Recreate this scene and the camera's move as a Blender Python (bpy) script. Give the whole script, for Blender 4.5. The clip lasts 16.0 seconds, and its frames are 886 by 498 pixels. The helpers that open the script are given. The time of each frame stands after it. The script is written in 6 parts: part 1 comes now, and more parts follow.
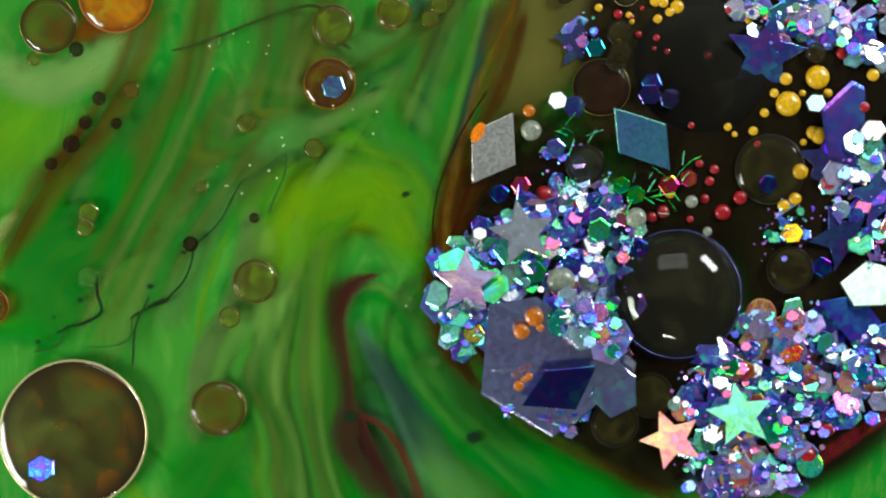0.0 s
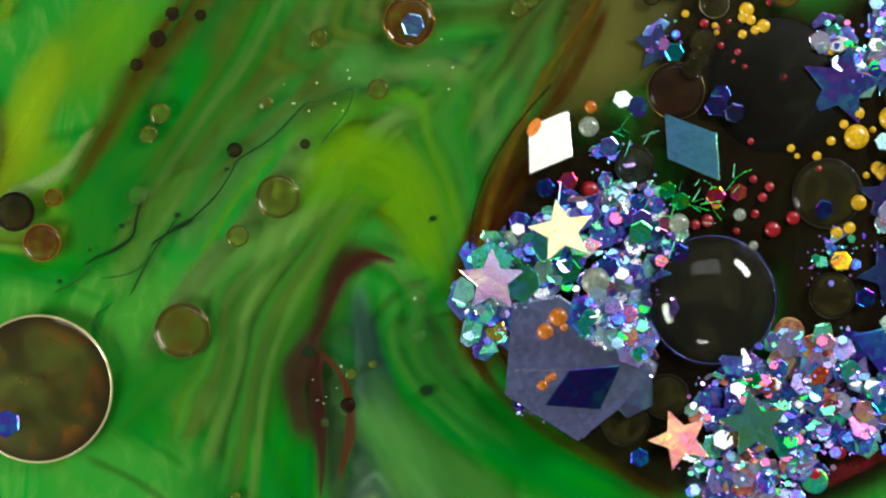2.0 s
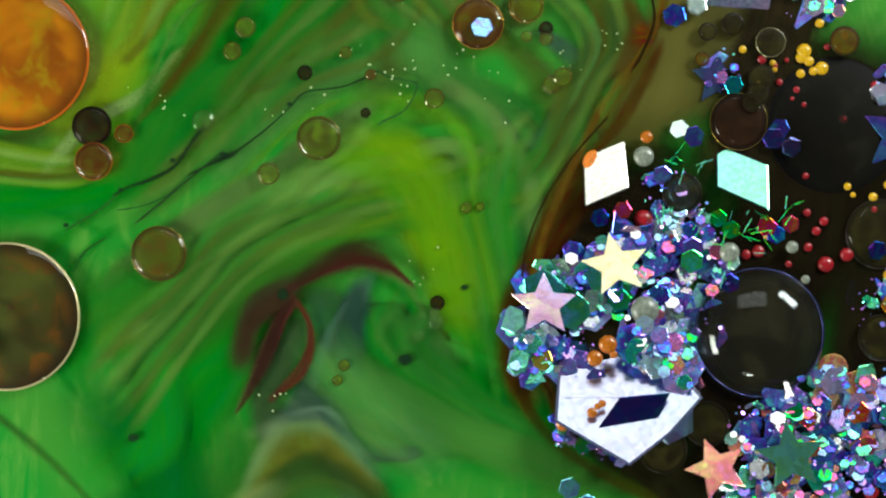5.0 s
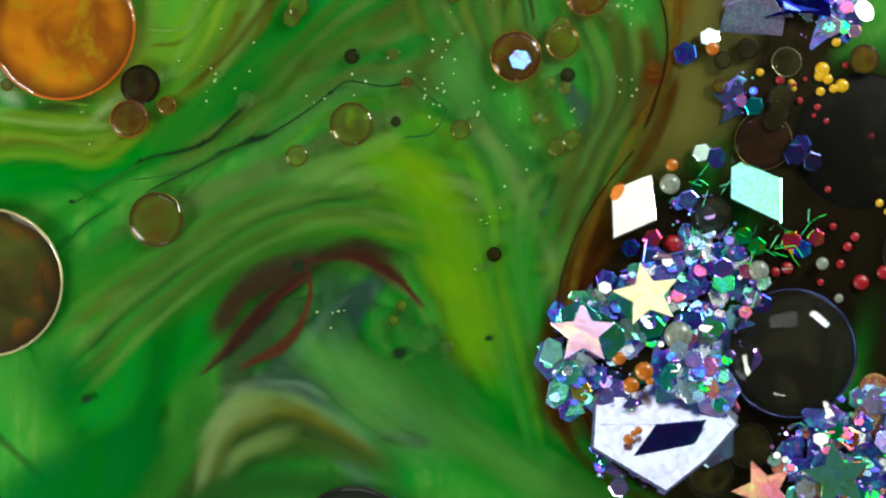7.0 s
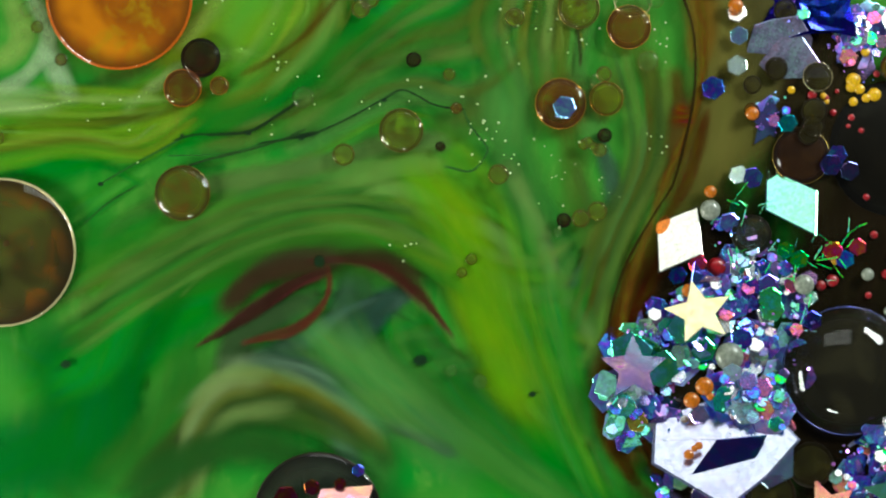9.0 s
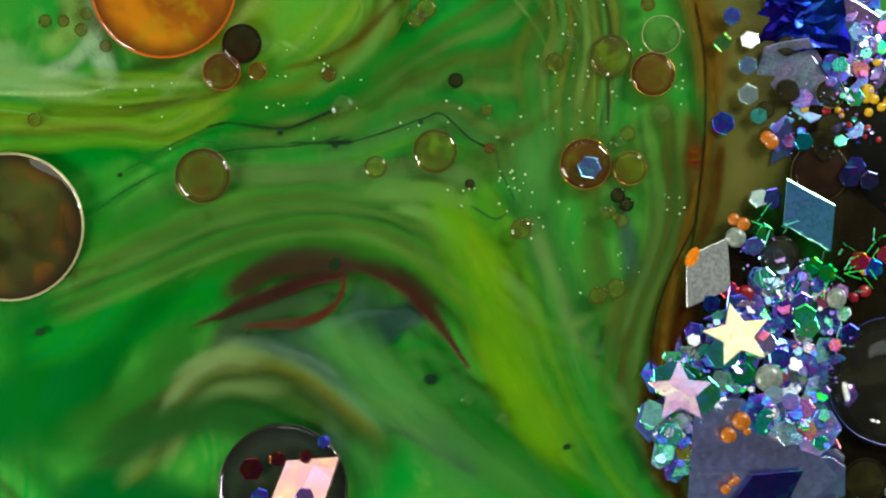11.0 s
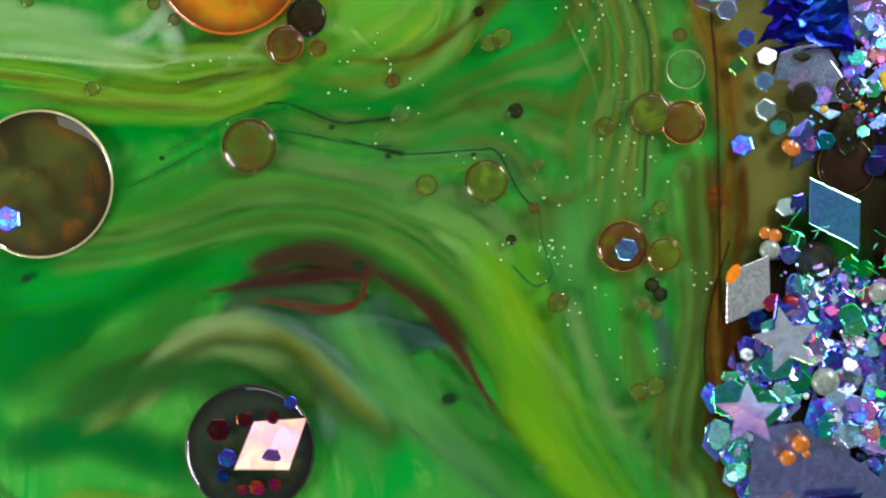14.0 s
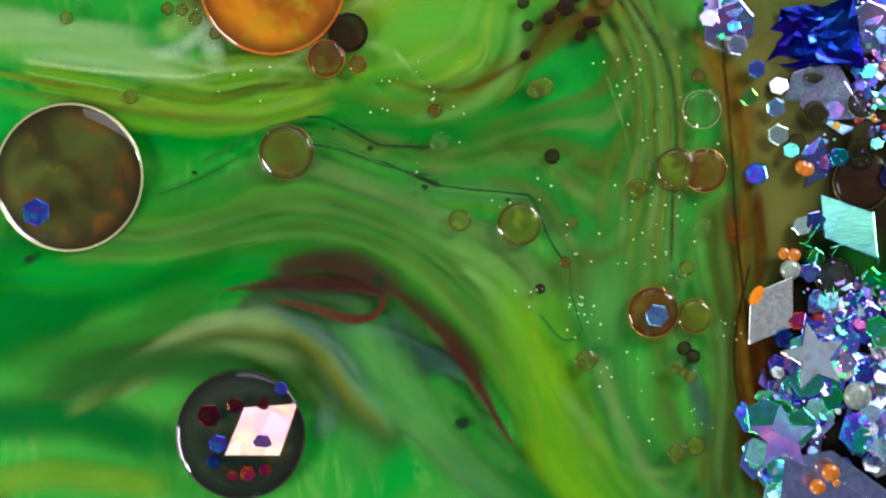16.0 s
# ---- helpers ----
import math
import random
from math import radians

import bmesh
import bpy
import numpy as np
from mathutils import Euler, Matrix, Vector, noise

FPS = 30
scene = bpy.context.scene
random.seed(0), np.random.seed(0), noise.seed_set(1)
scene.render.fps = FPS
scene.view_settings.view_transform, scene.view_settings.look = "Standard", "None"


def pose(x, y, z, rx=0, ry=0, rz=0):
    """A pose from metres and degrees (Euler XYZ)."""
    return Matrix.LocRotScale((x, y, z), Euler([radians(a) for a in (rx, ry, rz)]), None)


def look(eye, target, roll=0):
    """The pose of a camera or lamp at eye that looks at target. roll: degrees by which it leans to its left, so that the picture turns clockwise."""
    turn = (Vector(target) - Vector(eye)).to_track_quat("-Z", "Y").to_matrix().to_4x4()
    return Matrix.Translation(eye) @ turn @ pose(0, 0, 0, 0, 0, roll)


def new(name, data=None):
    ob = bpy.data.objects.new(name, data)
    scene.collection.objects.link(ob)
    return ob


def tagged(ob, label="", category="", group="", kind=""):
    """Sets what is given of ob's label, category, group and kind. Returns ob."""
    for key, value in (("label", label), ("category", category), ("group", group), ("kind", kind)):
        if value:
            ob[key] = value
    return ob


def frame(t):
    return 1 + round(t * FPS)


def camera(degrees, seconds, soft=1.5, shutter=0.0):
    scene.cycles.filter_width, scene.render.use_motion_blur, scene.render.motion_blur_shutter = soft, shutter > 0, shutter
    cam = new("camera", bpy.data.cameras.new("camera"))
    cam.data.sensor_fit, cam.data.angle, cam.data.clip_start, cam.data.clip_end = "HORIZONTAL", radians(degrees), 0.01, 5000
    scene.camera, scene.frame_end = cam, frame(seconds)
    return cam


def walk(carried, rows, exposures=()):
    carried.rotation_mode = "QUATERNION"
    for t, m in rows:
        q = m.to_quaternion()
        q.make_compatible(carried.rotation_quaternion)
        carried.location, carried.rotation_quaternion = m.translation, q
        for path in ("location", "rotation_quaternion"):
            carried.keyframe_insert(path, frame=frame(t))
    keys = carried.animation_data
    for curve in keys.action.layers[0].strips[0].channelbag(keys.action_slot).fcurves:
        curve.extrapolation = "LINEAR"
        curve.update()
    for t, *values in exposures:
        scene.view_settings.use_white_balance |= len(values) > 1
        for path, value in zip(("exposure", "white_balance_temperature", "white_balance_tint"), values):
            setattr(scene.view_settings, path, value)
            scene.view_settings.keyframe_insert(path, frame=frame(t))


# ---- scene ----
# Plan units: one unit is 0.03 mm; x to the right and y down the dish from a corner, as on a sheet of 1568 x 882.
S = 0.00003
cam = camera(36.0, 16.0, soft=2.1)
H = 784 / math.tan(radians(18.0))
walk(cam, [(0.0, pose(0, 0, H * S)), (16.0, pose(0, 0, H * S))],
     exposures=[(0.0, 0.04, 6500, 0), (9.0, 0.06, 6500, -4), (13.0, 0.14, 6450, -3), (14.0, 0.34, 5950, 5), (16.0, 0.42, 5900, 6)])


scene.cycles.transparent_max_bounces = 24


# ---- light: two soft panels beside the dish and a dim room ----
def panel(name, x, y, z, w, h, watts, colour):
    data = bpy.data.lights.new(name, "AREA")
    data.shape, data.size, data.size_y, data.energy, data.color = "RECTANGLE", w, h, watts, colour
    ob = new(name, data)
    ob.matrix_world = look((x, y, z), (0, 0, 0))
    return ob


LAMP_LEFT = (-0.095, -0.040, 0.045)
LAMP_RIGHT = (0.085, 0.062, 0.055)
panel("panel_lamp", *LAMP_LEFT, 0.056, 0.028, 0.152, (1.0, 0.97, 0.92))
panel("panel_lamp", *LAMP_RIGHT, 0.044, 0.024, 0.136, (0.97, 0.98, 1.0))
panel("panel_lamp", 0.0, -0.10, 0.06, 0.024, 0.008, 0.02, (1.0, 1.0, 1.0))
# a wide dim fill lamp, added only so that the foil flakes mirror it
FILL_WIDE = (0.004, 0.075, 0.085)
panel("flake_fill_lamp", *FILL_WIDE, 0.074, 0.048, 0.0185, (1.0, 1.0, 1.0))

world = bpy.data.worlds.new("room")
scene.world = world
world.use_nodes = True
wb = world.node_tree.nodes["Background"]
wb.inputs[0].default_value = (0.10, 0.11, 0.13, 1)
wb.inputs[1].default_value = 0.8


# ---- the swirl ----
PAINT_TIME = []
PAINT_TIME.append([-0.63, -0.83, -0.94, -1.0, -0.78, -0.69, -0.67, -0.56, -0.75, -0.35, -0.23, -0.2, -0.32, -0.2, -0.14, -0.1, -0.1, -0.07, -0.04, -0.06, -0.05, -0.06, -0.09, -0.09])
PAINT_TIME.append([0.32, 0.42, 0.61, 0.82, 0.54, 0.36, 0.06, -0.33, -0.91, -0.52, -0.82, -1.0, -0.96, -0.97, -0.88, -0.86, -0.98, -0.8, -0.95, -0.85, -0.82, -0.83, -0.89, -0.9])
PAINT_TIME.append([1.0, 0.48, 0.28, 0.02, -0.48, -0.58, -0.44, -0.34, -0.18, -0.05, 0.07, 0.14, 0.04, 0.06, -0.01, 0.12, 0.14, 0.05, -0.03, -0.01, -0.04, 0.01, 0.02, -0.0])
PAINT_TIME.append([0.34, -0.16, -0.01, 0.02, 0.27, 0.43, 0.18, -0.09, -1.0, 0.16, 0.02, -0.12, -0.25, -0.03, 0.12, 0.21, 0.05, 0.28, 0.29, 0.24, 0.23, 0.19, 0.12, 0.1])
PAINT_TIME.append([0.95, -0.87, -0.14, -0.72, -0.55, 0.03, 1.0, 0.97, 0.05, 0.45, 0.19, -0.17, 0.39, 0.01, -0.11, 0.15, 0.36, 0.19, 0.07, -0.3, -0.38, -0.75, -0.59, -0.92])
PAINT_TIME.append([-0.18, 0.0, 0.02, -0.02, 0.14, 0.28, -0.15, -1.0, -0.04, 0.77, 0.44, 0.1, 0.6, 0.13, 0.09, -0.29, -0.17, 0.26, -0.04, -0.01, -0.11, -0.39, -0.25, -0.31])
PAINT_FORM = []
PAINT_FORM.append([-34, -28, 114, 43, 15.2, 226, -85, 23, -9.4, -42, -76, -273, -266, 104, -86, 220, 72, -37, -68, -100, -85, -21, 73, -64, 21, 139, 67, -18.3, 2.5, 52])
PAINT_FORM.append([-23, -27, 8.6, 0.9, -49, 32, -22, 11.6, 3.8, -7.7, 2.2, -70, -74, -69, -52, -5.8, 19.1, 18.6, 36, 11.7, -41, -64, -28, -16.2, 5.5, 142, -32, -24, -6.7, 98])
PAINT_FORM.append([27, -23, -87, 44, -31, 26, -44, -12.7, 3.2, 8.5, -11.8, 10.9, -188, 22, 0.1, 60, 44, -20, 19.3, 0.7, -80, -17.2, 32, -36, -2.8, -22, 26, -24, -12.9, -8.8])
PAINT_FORM.append([-11.4, 0.0, -76, 0.5, -67, -29, 6.3, -40, -12.0, 8.3, 15.1, 92, -7.3, -0.3, -9.3, 2.7, 14.4, -27, -12.3, 55, 40, 23, 3.5, 36, -71, -89, 50, 19.0, -46, -93])
PAINT_FORM.append([0.5, -9.2, 7.5, 6.2, 38, -17.8, 29, 28, -1.1, 12.1, -10.3, 0.9, 28, 16.3, -7.5, -19.9, -16.5, -1.7, -25, -16.9, -1.3, 27, -11.8, -10.7, 4.7, 13.4, -2.4, -20, 25, 34])
PAINT_FORM.append([-13.8, 6.1, 14.1, 4.9, 29, 17.8, -19.7, 2.0, -8.7, -27, -7.7, 6.6, -4.5, 55, -8.4, 50, 22, -6.3, -11.9, -6.5, -42, 71, 17.9, -30, 30, -10.6, -34, 7.8, 32, 12.7])
POOL_TIME = []
POOL_TIME.append([-0.6, -0.84, -0.46, -0.22, -0.17, -0.21, -0.2, -0.6, -1.0, -0.54, -0.57, -0.73, -0.73, -0.7, -0.52, -0.52, -0.41, -0.36, -0.26, -0.39, -0.32, -0.51, -0.53, -0.46])
POOL_TIME.append([-1.0, -0.65, -0.62, -0.35, -0.0, -0.04, -0.2, -0.28, -0.24, 0.13, 0.22, 0.16, 0.18, 0.29, 0.36, 0.23, 0.17, 0.28, 0.34, 0.4, 0.4, 0.41, 0.33, 0.18])
POOL_TIME.append([0.29, -0.3, -0.13, -0.39, -1.0, -0.74, -0.08, 0.19, 0.22, -0.09, 0.02, 0.1, 0.18, 0.07, -0.07, 0.26, 0.47, 0.29, 0.01, -0.11, -0.29, -0.24, -0.15, -0.12])
POOL_TIME.append([-1.0, -0.2, 0.12, 0.16, 0.08, -0.03, 0.31, 0.43, 0.79, 0.37, 0.14, 0.08, 0.26, 0.06, 0.05, -0.23, -0.33, -0.01, -0.32, -0.29, -0.48, -0.4, -0.17, -0.28])
POOL_FORM = []
POOL_FORM.append([-53, -78, -11.0, 30, -5.5, -15.0, -15.1, 116, 7.5, -29, 7.6, -62])
POOL_FORM.append([-7.7, 83, 96, -48, 9.7, 14.3, -20, -122, 8.7, 72, 10.6, 12.9])
POOL_FORM.append([19.6, -9.2, 38, -0.8, 13.0, -8.7, -14.8, -14.8, -5.2, 22, 9.1, -23])
POOL_FORM.append([10.8, -12.1, 14.3, 16.2, -38, 5.9, -4.7, 12.0, -1.2, -17.7, -6.3, 9.7])
NODES = [0.25, 0.75, 1.25, 1.75, 2.25, 2.75, 3.25, 3.75, 4.25, 5.75, 7.25, 7.75, 8.25, 8.75,
         10.25, 11.75, 12.25, 12.75, 13.25, 13.75, 14.25, 14.75, 15.25, 15.75]
STEP = 0.25
CLOCK = np.arange(0, 16.01, STEP)
BEATS = [i for i in range(len(CLOCK)) if i % 2 == 0]


class Flow:
    """The slow swirl: a few fixed patterns of speed, each with its own course in time."""

    def __init__(self, course, form, degree, limit):
        self.course = np.array([np.interp(np.arange(0, 16.2, STEP / 2), NODES, c) for c in course]).T
        self.form, self.limit = np.array(form, float), np.array(limit)
        self.powers = [(i, j) for i in range(degree + 1) for j in range(degree + 1 - i)]
        self.guides = None

    def raw(self, p, k):
        q = np.clip((p - (784, 441)) / 784, -self.limit, self.limit)
        u, v = q[:, 0], q[:, 1]
        b = np.stack([u ** i * v ** j for i, j in self.powers], -1)
        return b @ (self.course[k] @ self.form).reshape(-1, 2)

    def speed(self, p, k):
        v = self.raw(p, k)
        if self.guides is None:
            return v
        place, extra, seen = self.guides
        i = min(k // 2, len(CLOCK) - 1)
        d2 = ((p[:, None, :] - place[None, :, i]) ** 2).sum(-1)
        w = np.exp(-d2 / (2 * 75.0 ** 2)) * seen[None, :, i]
        return v + (w @ extra[:, i]) / (w.sum(1, keepdims=True) + 0.15)

    def carry(self, p, i, n):
        """Places p at step i of the clock, carried to every step from i to n."""
        p, out, d = np.array(p, float), [], 1 if n >= i else -1
        for j in range(i, n, d):
            out.append(p)
            half = p + self.speed(p, 2 * j) * d * STEP / 2
            p = p + self.speed(half, 2 * j + d) * d * STEP
        return np.array(out + [p])

    def drift(self, p, t):
        """Places p (n, 2), seen at t, at all steps of the clock: (steps, n, 2)."""
        i = int(round(t / STEP))
        back, ahead = self.carry(p, i, 0), self.carry(p, i, len(CLOCK) - 1)
        return np.concatenate([back[::-1][:-1], ahead])

    def course_of(self, marks):
        """The way of one thing through its known places (t, x, y)."""
        if len(marks) == 1:
            return self.drift([marks[0][1:]], marks[0][0])[:, 0]
        at = [int(round(m[0] / STEP)) for m in marks]
        out = np.zeros((len(CLOCK), 2))
        out[:at[0] + 1] = self.carry([marks[0][1:]], at[0], 0)[::-1, 0]
        out[at[-1]:] = self.carry([marks[-1][1:]], at[-1], len(CLOCK) - 1)[:, 0]
        for m, n, i, j in zip(marks, marks[1:], at, at[1:]):
            a, b = self.carry([m[1:]], i, j)[:, 0], self.carry([n[1:]], j, i)[::-1, 0]
            w = np.linspace(0, 1, j - i + 1)[:, None]
            w = w * w * (3 - 2 * w)
            out[i:j + 1] = a * (1 - w) + b * w
        return out

    def guide(self, ways, spans):
        place = np.array(ways)
        velocity = np.gradient(place, STEP, axis=1)
        extra = np.stack([velocity[:, i] - self.raw(place[:, i], 2 * i) for i in range(len(CLOCK))], 1)
        seen = np.array([[1.0 if a - 0.3 <= t <= b + 0.3 else 0.0 for t in CLOCK] for a, b in spans])
        self.guides = (place, extra, seen)


PAINT = Flow(PAINT_TIME, PAINT_FORM, 4, (1.02, 0.58))
POOL = Flow(POOL_TIME, POOL_FORM, 2, (1.08, 0.62))


def spot(p, z=0.0):
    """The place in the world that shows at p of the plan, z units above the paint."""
    k = (H - z) / H * S
    return (p[0] - 784) * k, (441 - p[1]) * k, z * S


MOVES = []


def moving(ob, way, z, turn=None, lean=None, step=1):
    """Remember the way of a thing (steps, 2), its height, its turn in degrees at each step and its lean (a matrix at each step)."""
    MOVES.append((ob, way, z, turn, lean, step))


def motions():
    for ob, way, z, turn, lean, step in MOVES:
        rows = []
        for i in BEATS[::step] if BEATS[::step][-1] == BEATS[-1] else BEATS[::step] + BEATS[-1:]:
            m = Matrix.Translation(spot(way[i], z))
            if lean is not None:
                m = m @ lean[i]
            if turn is not None:
                m = m @ Matrix.Rotation(radians(turn[i]), 4, "Z")
            rows.append((CLOCK[i], m))
        walk(ob, rows)


def spin(flow, way, reach=30.0):
    """The turn of a thing that the flow carries, in degrees at each step."""
    a = np.zeros(len(CLOCK))
    for i in range(len(CLOCK) - 1):
        p = way[i]
        v = flow.speed(np.array([p + (reach, 0), p - (reach, 0), p + (0, reach), p - (0, reach)]), 2 * i)
        w = ((v[0, 1] - v[1, 1]) - (v[2, 0] - v[3, 0])) / (4 * reach)
        a[i + 1] = a[i] - math.degrees(w) * STEP
    return a


def lone(flow, t, x, y):
    """The way of one thing seen at t; what is first seen late has come in over the rim."""
    way = flow.drift([(x, y)], t)[:, 0]
    if t >= 9.0:
        late = np.clip((t - 5.0 - CLOCK) / (t - 5.0), 0, 1)[:, None]
        way = way + late * np.array((-200, -1100) if y < 450 else (-300, 900))
    return way


# ---- materials ----
def rgb(r, g, b):
    return tuple((c / 255 / 12.92) if c < 10 else ((c / 255 + 0.055) / 1.055) ** 2.4 for c in (r, g, b))


class Nodes:
    def __init__(self, name):
        self.mat = bpy.data.materials.new(name)
        self.mat.use_nodes = True
        self.tree = self.mat.node_tree
        self.tree.nodes.clear()
        self.out = self.add("ShaderNodeOutputMaterial")

    def add(self, kind, op="", blend=""):
        n = self.tree.nodes.new(kind)
        if op:
            n.operation = op
        if blend:
            n.data_type, n.blend_type = "RGBA", blend
        return n

    def put(self, socket, value):
        if isinstance(value, bpy.types.NodeSocket):
            self.tree.links.new(value, socket)
        else:
            socket.default_value = value

    def math(self, op, a, b=0.0, clamp=False):
        n = self.add("ShaderNodeMath", op)
        n.use_clamp = clamp
        self.put(n.inputs[0], a), self.put(n.inputs[1], b)
        return n.outputs[0]

    def mix(self, f, a, b, blend="MIX"):
        n = self.add("ShaderNodeMix", "", blend)
        self.put(n.inputs[0], f), self.put(n.inputs[6], a), self.put(n.inputs[7], b)
        return n.outputs[2]

    def ramp(self, f, low, high, a=0.0, b=1.0, smooth=True):
        n = self.add("ShaderNodeMapRange")
        n.interpolation_type = "SMOOTHSTEP" if smooth else "LINEAR"
        for k, v in zip(range(5), (f, low, high, a, b)):
            self.put(n.inputs[k], v)
        return n.outputs[0]

    def coords(self, scale=(1, 1, 1), where="Object", shift=None):
        c = self.add("ShaderNodeTexCoord").outputs[where]
        m = self.add("ShaderNodeMapping")
        self.put(m.inputs[0], c)
        self.put(m.inputs[3], scale)
        if shift is not None:
            self.put(m.inputs[1], shift)
        return m.outputs[0]

    def noise(self, vec, scale, detail=3.0, rough=0.55, warp=0.0, out=0):
        n = self.add("ShaderNodeTexNoise")
        self.put(n.inputs["Vector"], vec)
        self.put(n.inputs["Scale"], scale), self.put(n.inputs["Detail"], detail)
        self.put(n.inputs["Roughness"], rough), self.put(n.inputs["Distortion"], warp)
        return n.outputs[out]

    def bsdf(self, colour, rough, metal=0.0, bump=None, height=0.1, **more):
        b = self.add("ShaderNodeBsdfPrincipled")
        self.put(b.inputs["Base Color"], colour)
        self.put(b.inputs["Roughness"], rough), self.put(b.inputs["Metallic"], metal)
        for key, value in more.items():
            self.put(b.inputs[key.replace("_", " ")], value)
        if bump is not None:
            n = self.add("ShaderNodeBump")
            self.put(n.inputs["Height"], bump), self.put(n.inputs["Strength"], height)
            self.put(n.inputs["Distance"], S * 2)
            self.put(b.inputs["Normal"], n.outputs[0])
        return b.outputs[0]

    def done(self, shader):
        self.tree.links.new(shader, self.out.inputs[0])
        return self.mat


def paint_base_material():
    n = Nodes("green_paint")
    c = n.coords()
    big = n.noise(c, 90.0, 2.0, 0.5, 1.2)
    fine = n.noise(n.coords((1.0, 0.35, 1.0)), 420.0, 4.0, 0.6, 2.5)
    col = n.mix(n.ramp(big, 0.35, 0.65), (*rgb(58, 128, 38), 1), (*rgb(24, 128, 34), 1))
    col = n.mix(n.ramp(fine, 0.45, 0.75, 0.0, 0.5), col, (*rgb(98, 150, 58), 1))
    return n.done(n.bsdf(col, 0.4, bump=fine, height=0.05, Specular_IOR_Level=0.12))


def pigment_material(name, soft, strength, streak=0.35, rough=0.38):
    """A film of pigment whose edge thins out; its colour is the piece's own."""
    n = Nodes(name)
    info = n.add("ShaderNodeObjectInfo")
    r = n.math("MULTIPLY", info.outputs["Random"], 40.0)
    sh = n.add("ShaderNodeCombineXYZ")
    n.put(sh.inputs[0], r), n.put(sh.inputs[1], r)
    flat = n.coords()
    dist = n.add("ShaderNodeVectorMath", "LENGTH")
    flatten = n.add("ShaderNodeVectorMath", "MULTIPLY")
    n.put(flatten.inputs[0], flat), n.put(flatten.inputs[1], (1, 1, 0))
    n.put(dist.inputs[0], flatten.outputs[0])
    lines = n.noise(n.coords((0.55, 2.6, 1), shift=sh.outputs[0]), 1.0, 4.0, 0.6, 0.6)
    fine = n.noise(n.coords((1.5, 11.0, 1), shift=sh.outputs[0]), 1.0, 3.0, 0.6, 0.3)
    wob = n.math("ADD", dist.outputs["Value"], n.math("MULTIPLY", n.math("SUBTRACT", lines, 0.5), 0.28 * soft))
    alpha = n.ramp(wob, 0.98 - 0.98 * soft, 0.98, strength, 0.0)
    grain = n.ramp(fine, 0.3, 0.75, 1.0 - streak * 0.55, 1.0 + streak * 0.3, False)
    col = n.mix(1.0, info.outputs["Color"], grain, "MULTIPLY")
    hue = n.add("ShaderNodeHueSaturation")
    n.put(hue.inputs["Hue"], n.ramp(lines, 0.3, 0.7, 0.5 - 0.03 * streak / 0.35, 0.5 + 0.03 * streak / 0.35, False))
    n.put(hue.inputs["Color"], col)
    b = n.bsdf(hue.outputs[0], rough, Alpha=alpha, Specular_IOR_Level=0.12)
    return n.done(b)


def drop_skin_material(name, tint, gloss=1.0):
    """Clear oil: it tints what lies under it and mirrors the lamps by Fresnel."""
    n = Nodes(name)
    see = n.add("ShaderNodeBsdfTransparent")
    n.put(see.inputs[0], (*tint, 1))
    shine = n.add("ShaderNodeBsdfGlossy")
    n.put(shine.inputs["Roughness"], 0.025), n.put(shine.inputs["Color"], (gloss, gloss, gloss, 1))
    facing = n.add("ShaderNodeLayerWeight").outputs["Facing"]
    gleam = n.math("ADD", n.math("MULTIPLY", n.math("POWER", facing, 5.0), 0.9), 0.045)
    m = n.add("ShaderNodeMixShader")
    n.put(m.inputs[0], gleam), n.put(m.inputs[1], see.outputs[0]), n.put(m.inputs[2], shine.outputs[0])
    return n.done(m.outputs[0])


def drop_core_material(name, a, b, c, alpha=0.9, scale=1.3):
    """The dyed oil inside a drop: clouds of three colours, with refraction's dark edge painted in."""
    n = Nodes(name)
    info = n.add("ShaderNodeObjectInfo")
    sh = n.add("ShaderNodeCombineXYZ")
    n.put(sh.inputs[0], n.math("MULTIPLY", info.outputs["Random"], 60.0))
    v = n.coords(shift=sh.outputs[0])
    one = n.noise(v, scale * 0.55, 2.0, 0.5, 0.8)
    two = n.noise(v, scale * 0.9, 3.0, 0.55, 1.0)
    col = n.mix(n.ramp(one, 0.3, 0.7), (*a, 1), (*b, 1))
    col = n.mix(n.ramp(two, 0.48, 0.72, 0, 0.85), col, (*c, 1))
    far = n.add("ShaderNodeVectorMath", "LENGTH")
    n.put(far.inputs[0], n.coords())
    # refraction's dark edge put into the colour, over dye that thickens at the rim
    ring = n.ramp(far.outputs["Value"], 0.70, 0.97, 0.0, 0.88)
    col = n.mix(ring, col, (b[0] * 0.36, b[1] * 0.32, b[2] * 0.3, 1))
    thick = n.ramp(far.outputs["Value"], 0.55, 0.98, alpha * 0.85, min(1.0, alpha * 1.3))
    return n.done(n.bsdf(col, 0.35, Alpha=thick, Specular_IOR_Level=0.2))


def plain_material(name, colour, rough=0.4, metal=0.0, vary=0.25, scale=900.0, coat=0.0, alpha=1.0):
    n = Nodes(name)
    f = n.noise(n.coords(where="Object"), scale, 3.0)
    col = n.mix(n.ramp(f, 0.3, 0.7, 0.0, 1.0), tuple(x * (1 - vary) for x in colour) + (1,), tuple(min(1, x * (1 + vary)) for x in colour) + (1,))
    return n.done(n.bsdf(col, rough, metal, bump=f, height=0.15, Coat_Weight=coat, Alpha=alpha))


FOIL = {}


